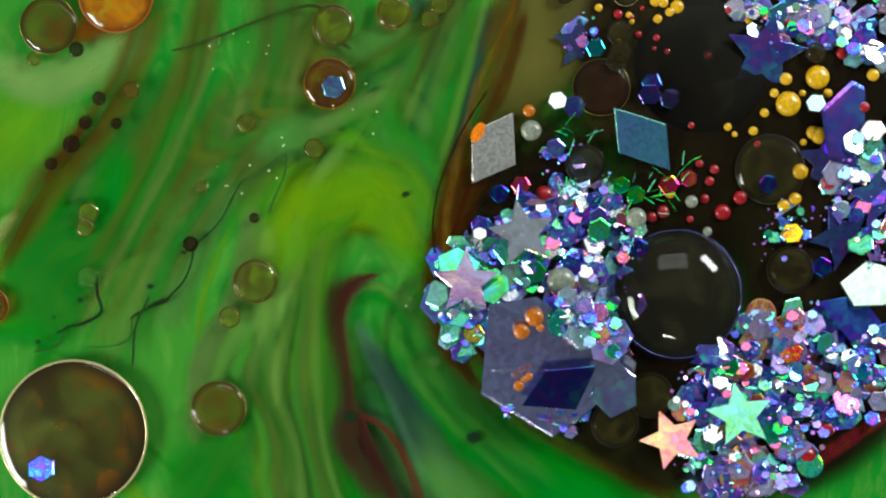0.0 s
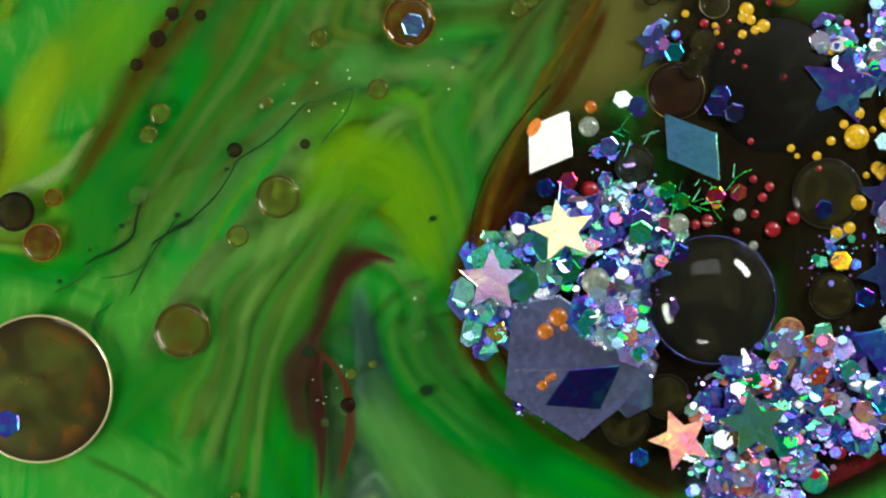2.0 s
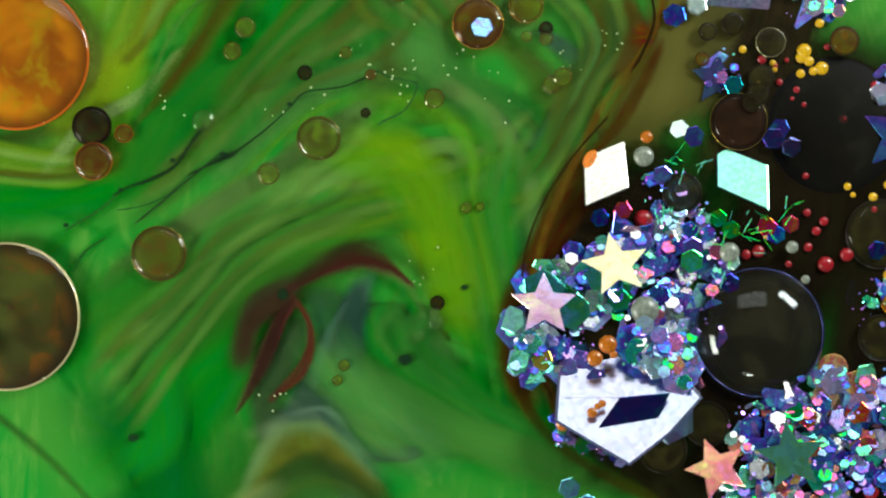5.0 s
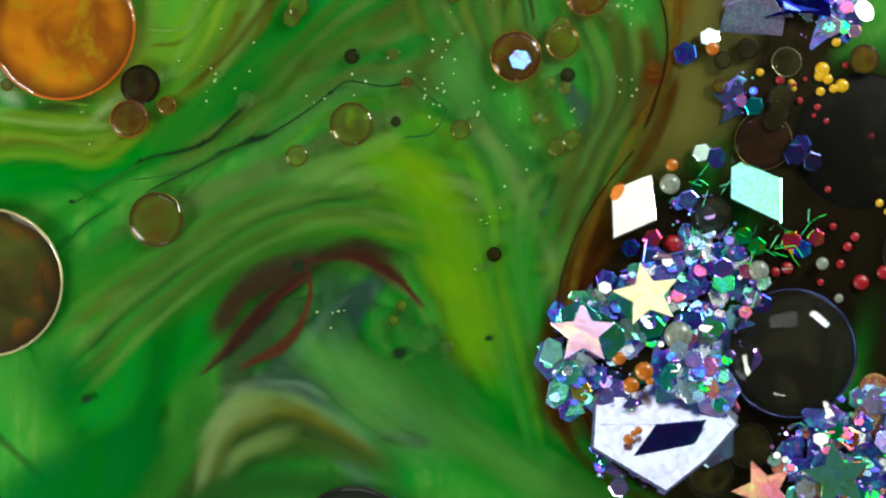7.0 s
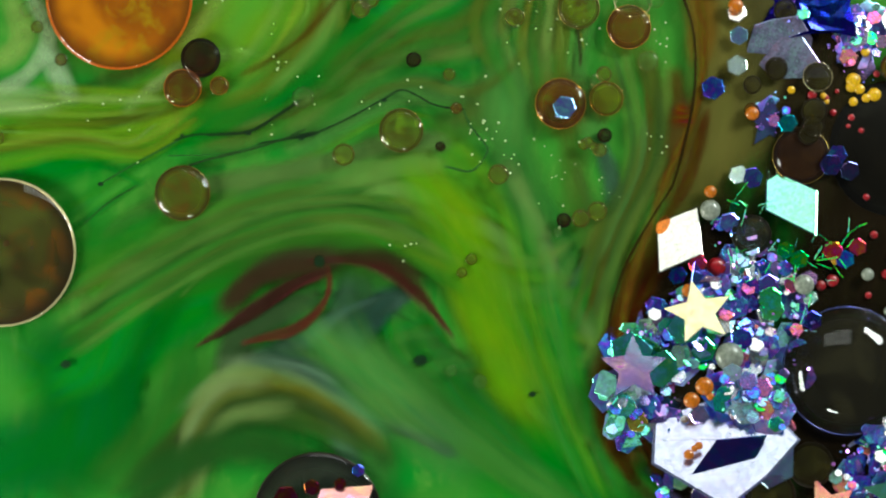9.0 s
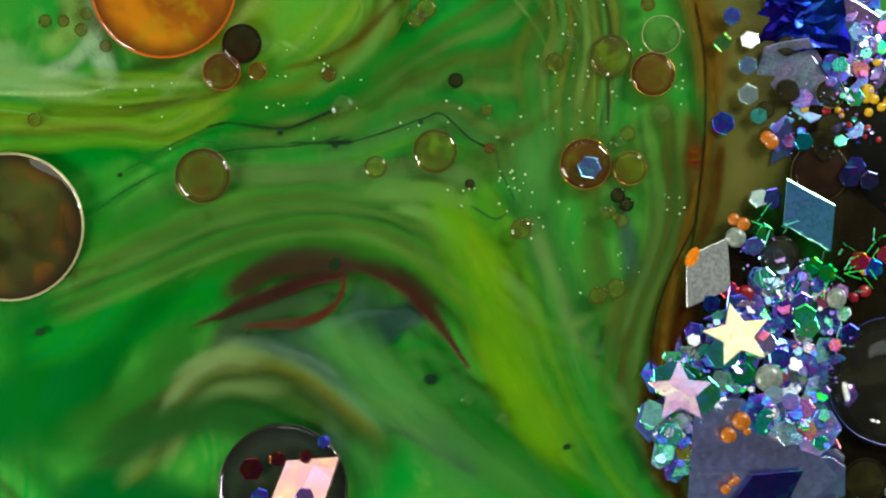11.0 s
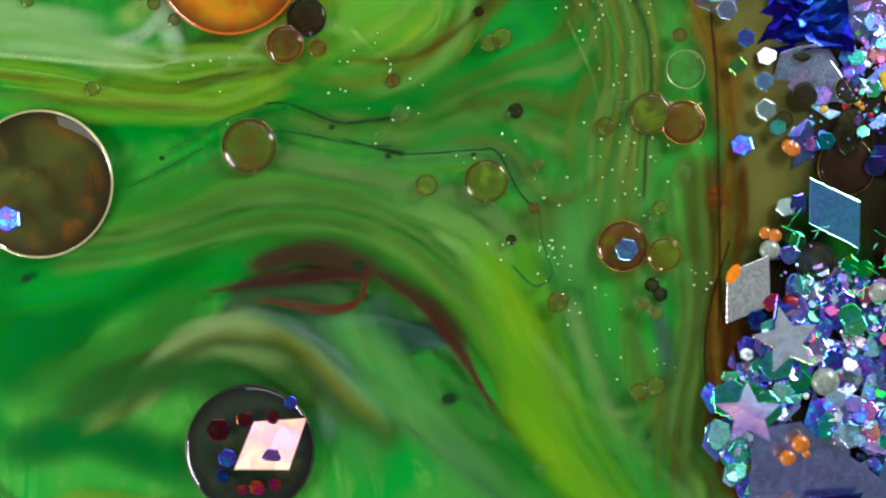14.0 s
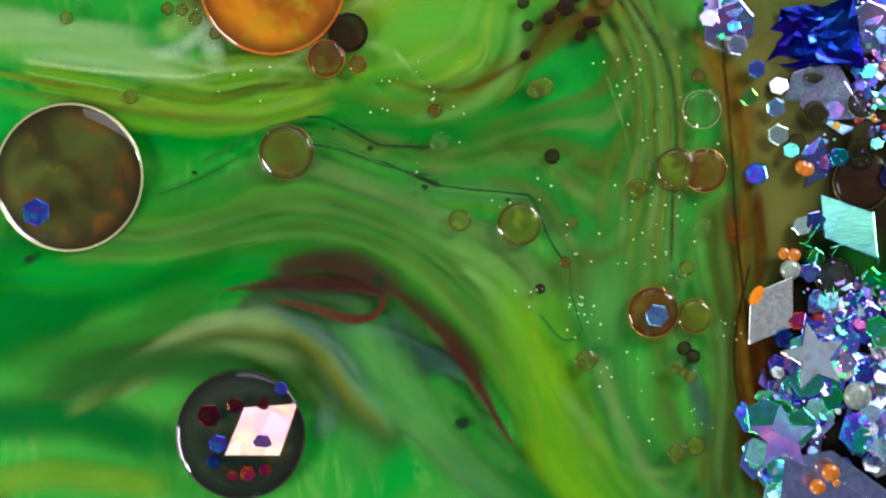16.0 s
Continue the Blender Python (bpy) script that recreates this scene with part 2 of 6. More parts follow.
def foil(colour, rough=0.22, metal=0.9, shift=0.10, cell=5.0, under=None):
    """Holographic foil: small facets of slightly different hue, fine scratches; under: a diffuse base painted in the
    hue reflected off-flash.
    """
    key = (colour, rough, metal, shift, cell, under)
    if key in FOIL:
        return FOIL[key]
    n = Nodes("holographic_foil")
    info = n.add("ShaderNodeObjectInfo")
    sh = n.add("ShaderNodeCombineXYZ")
    n.put(sh.inputs[0], n.math("MULTIPLY", info.outputs["Random"], 50.0))
    vor = n.add("ShaderNodeTexVoronoi")
    n.put(vor.inputs["Vector"], n.coords(shift=sh.outputs[0])), n.put(vor.inputs["Scale"], cell)
    wide = n.noise(n.coords(shift=sh.outputs[0]), 0.9, 2.0)
    hue = n.add("ShaderNodeHueSaturation")
    cells = n.add("ShaderNodeSeparateColor")
    n.put(cells.inputs[0], vor.outputs["Color"])
    turn = n.math("ADD", n.ramp(wide, 0.25, 0.75, 0.5 - shift, 0.5 + shift, False),
                  n.math("MULTIPLY", n.math("SUBTRACT", cells.outputs[0], 0.5), shift * 0.8))
    n.put(hue.inputs["Hue"], turn)
    n.put(hue.inputs["Value"], n.ramp(cells.outputs[1], 0.0, 1.0, 0.88, 1.12, False))
    n.put(hue.inputs["Color"], (*colour, 1))
    scratch = n.noise(n.coords((1.0, 14.0, 1.0), shift=sh.outputs[0]), 3.0, 3.0, 0.7)
    if under is None:
        FOIL[key] = n.done(n.bsdf(hue.outputs[0], rough, metal, bump=scratch, height=0.07, Coat_Weight=0.3, Coat_Roughness=0.1))
        return FOIL[key]
    dye = n.add("ShaderNodeHueSaturation")
    n.put(dye.inputs["Hue"], turn), n.put(dye.inputs["Color"], (*under, 1))
    n.put(dye.inputs["Value"], n.ramp(cells.outputs[1], 0.0, 1.0, 0.7, 1.3, False))
    m = n.add("ShaderNodeMixShader")
    n.put(m.inputs[0], metal)
    n.put(m.inputs[1], n.bsdf(dye.outputs[0], 0.4, bump=scratch, height=0.1)), n.put(m.inputs[2], n.bsdf(hue.outputs[0], rough, 1.0, bump=scratch, height=0.1))
    FOIL[key] = n.done(m.outputs[0])
    return FOIL[key]


def dust_material():
    n = Nodes("glitter_dust")
    geo = n.add("ShaderNodeNewGeometry")
    hue = n.add("ShaderNodeHueSaturation")
    n.put(hue.inputs["Hue"], n.ramp(geo.outputs["Random Per Island"], 0.0, 1.0, 0.30, 0.66, False))
    n.put(hue.inputs["Color"], (*rgb(140, 170, 255), 1))
    return n.done(n.bsdf(hue.outputs[0], 0.3, 0.6))


DUST = dust_material()
PIGMENT = pigment_material("soft_pigment", 1.0, 0.58, 0.16)
LINE = pigment_material("line_pigment", 0.95, 0.5, 0.2)
WISP = pigment_material("thin_pigment", 1.0, 0.34, 0.3)
STAIN = pigment_material("firm_pigment", 0.40, 0.92, 0.5)
INK = pigment_material("ink_thread", 0.7, 0.78, 0.2)
POOLSKIN = pigment_material("dark_oil", 0.62, 0.97, 0.5, 0.22)


# ---- shapes ----
def mesh_of(bm, name, material, smooth=True):
    me = bpy.data.meshes.new(name)
    bm.to_mesh(me)
    bm.free()
    if smooth:
        for p in me.polygons:
            p.use_smooth = True
    if material:
        me.materials.append(material)
    return me


def part(name, me, parent, label="", place=(0, 0, 0), turn=(0, 0, 0), scale=(1, 1, 1), colour=None):
    ob = new(name, me)
    ob.parent = parent
    ob.location, ob.rotation_euler, ob.scale = place, Euler(turn), scale
    if label:
        tagged(ob, label)
    if colour:
        ob.color = (*colour, 1)
    return ob


def lens_bm(height, rings, sides, power=0.5):
    """A shallow dome of radius one, open below: height * (1 - r^2) ^ power."""
    bm = bmesh.new()
    top = bm.verts.new((0, 0, height))
    last = None
    for k in range(1, rings + 1):
        r = math.sin(k / rings * math.pi / 2) if power < 0.9 else k / rings
        z = height * max(0.0, 1 - r * r) ** power
        ring = [bm.verts.new((r * math.cos(2 * math.pi * i / sides), r * math.sin(2 * math.pi * i / sides), z)) for i in range(sides)]
        for i in range(sides):
            j = (i + 1) % sides
            bm.faces.new((top, ring[i], ring[j]) if last is None else (last[i], ring[i], ring[j], last[j]))
        last = ring
    return bm


def drop_bm(height, sides=44):
    """A drop with a level top, a long sloping shoulder and a steep edge, radius one, open below."""
    rows = np.array([0.0, 0.3, 0.6, 0.78, 0.80, 0.82, 0.845, 0.87, 0.90, 0.935, 0.965, 0.985, 1.0])
    slope = np.interp(rows, [0, 0.78, 0.82, 0.965, 0.98, 1.0], [0, 0.05, 0.45, 0.85, 2.2, 3.5])
    fall = np.concatenate([[0], np.cumsum(np.diff(rows) * (slope[1:] + slope[:-1]) / 2)])
    level_at = height * (1 - fall / fall[-1])
    bm = bmesh.new()
    top = bm.verts.new((0, 0, height))
    last = None
    for r, z in zip(rows[1:], level_at[1:]):
        ring = [bm.verts.new((r * math.cos(2 * math.pi * i / sides), r * math.sin(2 * math.pi * i / sides), z)) for i in range(sides)]
        for i in range(sides):
            j = (i + 1) % sides
            bm.faces.new((top, ring[i], ring[j]) if last is None else (last[i], ring[i], ring[j], last[j]))
        last = ring
    return bm


def crumple_bm(outline, seed=3):
    """Crumpled foil: rings of bent facets inside an outline."""
    rng = random.Random(seed)
    bm = bmesh.new()
    rim = []
    for (x, y), (u, v) in zip(outline, outline[1:] + outline[:1]):
        rim += [(x + (u - x) * f, y + (v - y) * f) for f in (0, 0.2, 0.4, 0.6, 0.8)]
    last = None
    for k in (1.0, 0.8, 0.6, 0.4, 0.2):
        row = [bm.verts.new((x * k + rng.uniform(-0.06, 0.06), y * k + rng.uniform(-0.06, 0.06), rng.uniform(-0.06, 0.06))) for x, y in rim]
        if last:
            for i in range(len(row)):
                j = (i + 1) % len(row)
                bm.faces.new((last[i], last[j], row[j])), bm.faces.new((last[i], row[j], row[i]))
        last = row
    mid = bm.verts.new((0, 0, 0.02))
    for i in range(len(last)):
        bm.faces.new((last[i], last[(i + 1) % len(last)], mid))
    return bm


def ring_bm(r, thick, sides=48, tube=6, flat=1.0):
    bm = bmesh.new()
    loops = []
    for i in range(sides):
        a = 2 * math.pi * i / sides
        loops.append([bm.verts.new(((r + thick * math.cos(2 * math.pi * j / tube)) * math.cos(a), (r + thick * math.cos(2 * math.pi * j / tube)) * math.sin(a),
                                    thick * flat * math.sin(2 * math.pi * j / tube))) for j in range(tube)])
    for i in range(sides):
        for j in range(tube):
            k, m = (i + 1) % sides, (j + 1) % tube
            bm.faces.new((loops[i][j], loops[k][j], loops[k][m], loops[i][m]))
    return bm


def plate_bm(outline, thick=0.06, bevel=0.04):
    """A thin plate with softened rim."""
    bm = bmesh.new()
    n = len(outline)
    cx, cy = sum(p[0] for p in outline) / n, sum(p[1] for p in outline) / n
    def row(k, z):
        return [bm.verts.new((cx + (x - cx) * k, cy + (y - cy) * k, z)) for x, y in outline]
    low, mid, top = row(1 - bevel, -thick), row(1.0, 0.0), row(1 - bevel, thick)
    for a, b in ((low, mid), (mid, top)):
        for i in range(n):
            j = (i + 1) % n
            bm.faces.new((a[i], a[j], b[j], b[i]))
    bm.faces.new(top), bm.faces.new(low[::-1])
    bmesh.ops.recalc_face_normals(bm, faces=bm.faces[:])
    return bm


def outline_of(kind):
    if kind == "hex":
        return [(math.cos(radians(60 * i + 30)), math.sin(radians(60 * i + 30))) for i in range(6)]
    if kind == "star":
        return [((1.0 if i % 2 == 0 else 0.46) * math.cos(radians(36 * i + 90)), (1.0 if i % 2 == 0 else 0.46) * math.sin(radians(36 * i + 90))) for i in range(10)]
    if kind == "diamond":
        return [(-0.51, 0.55), (0.41, 0.26), (0.52, -0.56), (-0.40, -0.24)]
    if kind == "sliver":
        return [(-1.0, -0.07), (1.0, -0.05), (0.96, 0.06), (-0.97, 0.05)]
    if kind == "tile":
        return [(-0.20, 0.29), (0.63, 0.37), (0.30, -0.38), (-0.60, -0.31)]
    if kind == "slice":
        return [(-0.93, 0.87), (-0.29, 0.98), (0.73, 0.24), (0.96, -0.07), (0.49, -0.58), (-0.05, -1.0), (-1.03, -0.38)]
    if kind == "slab":
        return [(0.36, 0.61), (0.41, -0.29), (-0.35, -0.62), (-0.36, 0.29)]
    if kind == "slant":
        return [(0.63, 0.50), (0.33, -0.46), (-0.63, -0.46), (-0.31, 0.42)]
    if kind == "rhomb":
        return [(0.78, 0.62), (0.42, -0.42), (-0.78, -0.62), (-0.42, 0.42)]
    if kind == "triangle":
        return [(-1.0, -0.45), (0.95, -0.6), (0.15, 0.8)]
    if kind == "chunk":
        return [(-0.88, 0.62), (0.12, 0.9), (0.5, 0.55), (0.98, -0.05), (0.62, -0.72), (0.02, -1.0), (-0.95, -0.45)]
    if kind == "trapeze":
        return [(-0.95, -0.55), (-0.45, 0.45), (0.75, 0.6), (1.0, -0.62)]
    return [(math.cos(radians(15 * i)), math.sin(radians(15 * i))) for i in range(24)]


PLATES = {}


def plate(kind, material):
    key = (kind, material.name)
    if key not in PLATES:
        PLATES[key] = mesh_of(plate_bm(outline_of(kind), bevel=0.09 if kind in ("hex", "round") else 0.04), kind, material, False)
    return PLATES[key]


# ---- the sheet of paint and the dish below ----
def ground_sheet():
    bm = bmesh.new()
    n, half = 40, 3000 * S
    grid = [[bm.verts.new((half * (2 * i / n - 1), half * (2 * j / n - 1), 0)) for i in range(n + 1)] for j in range(n + 1)]
    for j in range(n):
        for i in range(n):
            bm.faces.new((grid[j][i], grid[j][i + 1], grid[j + 1][i + 1], grid[j + 1][i]))
    ob = new("paint_pool_ground", mesh_of(bm, "paint_pool_ground", paint_base_material()))
    tagged(ob, "wet green marbled paint filling a shallow dish", "paint", kind="structure")
    bm = bmesh.new()
    bmesh.ops.create_cone(bm, cap_ends=True, segments=96, radius1=3050 * S, radius2=3300 * S, depth=120 * S)
    for v in bm.verts:
        v.co.z -= 70 * S
    bmesh.ops.delete(bm, geom=[f for f in bm.faces if f.normal.z > 0.9], context="FACES_ONLY")
    tagged(new("dish", mesh_of(bm, "dish", plain_material("white_plastic", (0.7, 0.7, 0.68)))), "shallow white plastic dish under the paint", "dish", kind="structure")


ground_sheet()

DISC_SOFT = mesh_of(lens_bm(0.0, 3, 20, 1.0), "film", PIGMENT)
DISC_LINE = mesh_of(lens_bm(0.0, 2, 12, 1.0), "line", LINE)
DISC_WISP = mesh_of(lens_bm(0.0, 3, 20, 1.0), "wisp", WISP)
DISC_STAIN = mesh_of(lens_bm(0.0, 3, 20, 1.0), "stain", STAIN)
DISC_INK = mesh_of(lens_bm(0.0, 2, 12, 1.0), "thread", INK)
DISC_RUST = mesh_of(lens_bm(0.0, 3, 20, 1.0), "rust", pigment_material("rust_oil", 1.0, 0.5, 0.9, 0.25))
DISC_POOL = mesh_of(lens_bm(0.0, 3, 28, 1.0), "oil", POOLSKIN)
LEVEL = [0.4]


def level(step=0.0042):
    LEVEL[0] += step
    return LEVEL[0]


def smooth_line(points):
    """A rounded run of places through the given ones."""
    p = np.array(points, float)
    if len(p) < 3:
        return p
    out = []
    q = np.vstack([2 * p[0] - p[1], p, 2 * p[-1] - p[-2]])
    for k in range(1, len(q) - 2):
        for f in np.arange(0, 1, 0.125):
            a, b, c, d = q[k - 1:k + 3]
            out.append(0.5 * (2 * b + (c - a) * f + (2 * a - 5 * b + 4 * c - d) * f * f + (3 * b - a - 3 * c + d) * f ** 3))
    return np.array(out + [p[-1]])


def streak(flow, t, points, width, colour, label, me=None, stretch=1.5, name="paint_streak", taper=False, category="paint", step=1, gap=0.58, enter=None):
    """A band of colour in short films that the swirl carries and turns one by one."""
    if me is None:
        me, width = DISC_SOFT, width * 1.3
        step = 2 if width > 40 else step
    root = new(name)
    tone = (0.92, 0.62) if category == "paint" else (1.0, 1.0)
    tagged(root, label, category)
    if len(points) == 1:
        places, dirs = [np.array(points[0], float)], [np.array((1.0, 0.0))]
    else:
        pts = smooth_line(points)
        seg = np.linalg.norm(np.diff(pts, axis=0), axis=1)
        total = seg.sum()
        count = max(1, int(round(total / max(9.0, width * gap))))
        cum = np.concatenate([[0], np.cumsum(seg)])
        f = (np.arange(count) + 0.5) / count * total
        at = lambda s: np.array([np.interp(s, cum, pts[:, 0]), np.interp(s, cum, pts[:, 1])])
        places, dirs = [at(s) for s in f], []
        for s in f:
            d = at(min(total, s + width)) - at(max(0, s - width))
            dirs.append(d / (np.linalg.norm(d) + 1e-9))
    places, dirs = np.array(places), np.array(dirs)
    e = min(16.0, width * 0.6)
    ahead, behind = flow.drift(places + dirs * e, t), flow.drift(places - dirs * e, t)
    mid = (ahead + behind) / 2
    if enter is not None:
        late = np.clip((enter[0] - CLOCK) / max(enter[0], 1e-6), 0, 1)[:, None, None] ** 1.5
        mid = mid + late * np.array(enter[1:])
    inside = (mid[..., 0] > -150) & (mid[..., 0] < 1720) & (mid[..., 1] > -150) & (mid[..., 1] < 1030)
    apart = np.linalg.norm(np.diff(mid, axis=1), axis=2) if len(places) > 1 else np.zeros((len(CLOCK), 1))
    for k in range(len(places)):
        w = width * (1.0 if not taper else max(0.3, 1 - abs(2 * (k + 0.5) / len(places) - 1) ** 1.5 * 0.7))
        near = apart[:, max(0, k - 1):k + 1].max(1)[inside[:, k]] if len(places) > 1 else np.array([])
        far = float(np.percentile(near, 80)) if len(near) else 0.0
        long = min(max(stretch * w, 1.25 * far), 4.0 * max(w, 9.0)) if len(points) > 1 else w
        jitter = 0.8 + 0.4 * random.random()
        shade = 0.88 + 0.24 * random.random()
        ob = part("film", me, root, scale=(long * S, w * jitter * S, w * S), colour=(colour[0] * shade * tone[0], colour[1] * shade, colour[2] * shade * tone[1]))
        d = ahead[:, k] - behind[:, k]
        turn = np.degrees(np.unwrap(np.arctan2(-d[:, 1], d[:, 0])))
        moving(ob, mid[:, k], level(), turn, step=step)
    return root


def streamline(flow, t, p, length):
    """Places along the swirl as it runs at t."""
    k, out = int(round(t / STEP)) * 2, []
    p = np.array([p], float)
    for j in range(int(length / 12)):
        out.append(p[0].copy())
        v = flow.speed(p, k)
        p = p + v / (np.linalg.norm(v) + 1e-6) * 12
    return out[::4]


# ---- the ways of the things that can be told apart: (seconds, x, y) on the plan ----
MARKS = {}
MARKS["d1"] = [(0, 871, 262), (1, 932, 256), (2, 971, 251), (3, 975, 274), (4, 1012, 280), (4.5, 1044, 292), (7, 1119, 364), (8, 1159, 395), (9, 1200, 423), (11.5, 1265, 492), (12.5, 1297, 498), (13.5, 1314, 504), (14.5, 1329, 522), (16, 1363, 550)]
MARKS["starO"] = [(0, 925, 413), (1, 968, 413), (2, 995, 409), (3, 992, 432), (4, 1028, 438), (4.5, 1063, 456), (7, 1145, 522), (8, 1186, 531), (9, 1237, 553), (11.5, 1323, 599), (12.5, 1355, 600), (13.5, 1380, 599), (14.5, 1403, 609), (16, 1441, 632)]
MARKS["bub"] = [(0, 1199, 521), (1, 1240, 527), (2, 1260, 531), (3, 1254, 557), (4, 1281, 565), (4.5, 1317, 579), (7, 1401, 626), (8, 1448, 643), (9, 1499, 657)]
MARKS["drop1"] = [(0, 583, 148), (1, 668, 80), (2, 724, 38), (3, 734, 32), (4, 779, 21), (4.5, 818, 29), (7, 913, 100), (8, 952, 139), (9, 992, 184), (11.5, 1049, 315), (12.5, 1080, 357), (13.5, 1093, 406), (14.5, 1112, 466), (16, 1156, 553)]
MARKS["dropA"] = [(0, 452, 498), (1, 476, 420), (2, 492, 348), (3, 478, 305), (4, 508, 256), (4.5, 539, 248), (7, 622, 220), (8, 665, 222), (9, 710, 231), (11.5, 787, 277), (12.5, 825, 286), (13.5, 848, 305), (14.5, 873, 338), (16, 919, 397)]
MARKS["dropB"] = [(0, 387, 723), (1, 360, 654), (2, 323, 585), (3, 270, 536), (4, 262, 479), (4.5, 274, 464), (7, 277, 389), (8, 296, 363), (9, 323, 342), (11.5, 372, 303), (12.5, 406, 277), (13.5, 429, 262), (14.5, 453, 257), (16, 507, 270)]
MARKS["dropC"] = [(0, 406, 562), (1, 416, 490), (2, 421, 418), (3, 400, 374), (4, 424, 323), (4.5, 453, 315), (7, 525, 276), (8, 565, 273), (9, 608, 274), (11.5, 681, 300), (12.5, 720, 302), (13.5, 743, 315), (14.5, 767, 342), (15.5, 799, 372)]
MARKS["dropD"] = [(0, 556, 263), (1, 625, 199), (2, 669, 158), (3, 674, 153), (4, 712, 147), (4.5, 744, 159), (7, 815, 230), (8, 848, 268), (9, 882, 309), (11.5, 934, 427), (12.5, 963, 462), (13.5, 978, 508), (14.5, 997, 560), (16, 1037, 638)]
MARKS["dropE"] = [(0, 358, 332), (1, 420, 254), (2, 472, 182), (3, 482, 142), (4, 539, 101), (4.5, 579, 95), (7, 694, 96), (8, 744, 110), (9, 795, 132), (11.5, 879, 210), (12.5, 919, 233), (13.5, 942, 268), (14.5, 965, 314), (16, 1012, 394)]
MARKS["dropF"] = [(0, 156, 377), (1, 230, 285), (2, 283, 201), (3, 299, 141), (4, 355, 78), (4.5, 397, 61), (7, 528, 12)]
MARKS["darkdot"] = [(0, 337, 432), (1, 383, 348), (2, 415, 266), (3, 420, 213), (4, 469, 152), (4.5, 507, 136), (7, 623, 100), (8, 677, 98), (9, 732, 106), (11.5, 827, 152), (12.5, 871, 161), (13.5, 899, 181), (14.5, 925, 214), (16, 977, 277)]
MARKS["streakdot"] = [(0, 266, 507), (1, 296, 444), (2, 314, 381), (3, 305, 337), (4, 338, 291), (4.5, 371, 283), (7, 450, 246), (8, 490, 244), (9, 533, 244), (11.5, 611, 259), (12.5, 649, 257), (13.5, 674, 266), (14.5, 700, 288), (16, 752, 331)]
MARKS["circ"] = [(0, 155, 490), (1, 208, 416), (2, 245, 346), (3, 246, 294), (4, 292, 237), (4.5, 329, 225), (7, 435, 179), (8, 484, 172), (9, 536, 172), (11.5, 625, 187), (12.5, 668, 184), (13.5, 694, 191), (14.5, 723, 213), (16, 778, 251)]
MARKS["redtip"] = [(0, 646, 499), (1, 669, 478), (2, 681, 458), (3, 663, 462), (4, 680, 466), (4.5, 703, 482), (7, 736, 531), (8, 763, 560), (9, 789, 583), (11.5, 827, 652), (12.5, 850, 671), (13.5, 859, 694), (14.5, 871, 727), (16, 897, 775)]
MARKS["dgdot"] = [(0, 838, 775), (1, 799, 740), (2, 755, 691), (3, 701, 668), (4, 689, 636), (4.5, 703, 634), (7, 707, 625), (8, 724, 629), (9, 744, 638), (11.5, 769, 678), (12.5, 786, 683), (13.5, 790, 694), (14.5, 798, 718), (16, 818, 749)]
MARKS["dot758"] = [(0, 718, 344), (1, 750, 368), (2, 766, 387), (3, 753, 423), (4, 775, 455), (4.5, 801, 485), (7, 865, 599), (8, 900, 649), (9, 942, 698), (11.5, 1018, 812), (12.5, 1052, 841)]
MARKS["dome1220"] = [(0, 1064, 155), (1, 1150, 155), (2, 1196, 161), (3, 1208, 188), (4, 1245, 194), (4.5, 1282, 205), (7, 1351, 250), (8, 1384, 263), (9, 1418, 276), (11.5, 1461, 308), (12.5, 1487, 297), (13.5, 1493, 292), (14.5, 1502, 302), (16, 1525, 322)]
MARKS["dome1475"] = [(0, 1363, 300), (1, 1435, 320), (2, 1464, 343), (3, 1467, 380), (4, 1496, 392), (4.5, 1531, 403)]
MARKS["redbead"] = [(0, 963, 346), (1, 1014, 344), (2, 1043, 338), (3, 1044, 360), (4, 1076, 364), (4.5, 1112, 377), (7, 1190, 433), (8, 1226, 456), (9, 1268, 473), (11.5, 1335, 528), (12.5, 1370, 530), (13.5, 1390, 531), (14.5, 1410, 545), (16, 1450, 568)]
MARKS["orhex"] = [(0, 1404, 413), (1, 1467, 438), (2, 1493, 462), (3, 1494, 504), (4, 1522, 518), (4.5, 1557, 531)]
MARKS["starB"] = [(0, 1355, 96), (1, 1450, 119), (2, 1490, 152), (3, 1505, 199), (4, 1539, 213)]
MARKS["starP"] = [(0, 1188, 778), (1, 1207, 781), (2, 1204, 778), (3, 1187, 799), (4, 1208, 804), (4.5, 1240, 818)]
MARKS["dropG"] = [(2, 920, 15), (3, 914, 60), (4, 937, 89), (4.5, 960, 118), (7, 986, 260), (8, 1004, 323), (9, 1028, 387), (11.5, 1069, 553), (12.5, 1099, 603), (13.5, 1119, 662), (14.5, 1145, 723), (16, 1199, 802)]
MARKS["dropH"] = [(7, 995, 74), (8, 1035, 121), (9, 1073, 175), (11.5, 1126, 325), (12.5, 1155, 371), (13.5, 1168, 423), (14.5, 1185, 478), (16, 1230, 560)]
MARKS["orb2"] = [(0.5, 11, 513), (1, 35, 495), (2, 74, 430), (3, 74, 380), (4, 112, 320), (4.5, 142, 302), (7, 228, 211), (8, 274, 181), (9, 323, 156), (11.5, 413, 119), (12.5, 456, 95), (13.5, 487, 80), (14.5, 519, 80), (16, 577, 104)]
MARKS["dot120"] = [(3, 320, 867), (4, 263, 810), (4.5, 251, 795), (7, 153, 706), (8, 132, 674), (9, 116, 645), (11.5, 66, 573), (12.5, 61, 538), (13.5, 50, 505), (14.5, 44, 481), (16, 52, 459)]
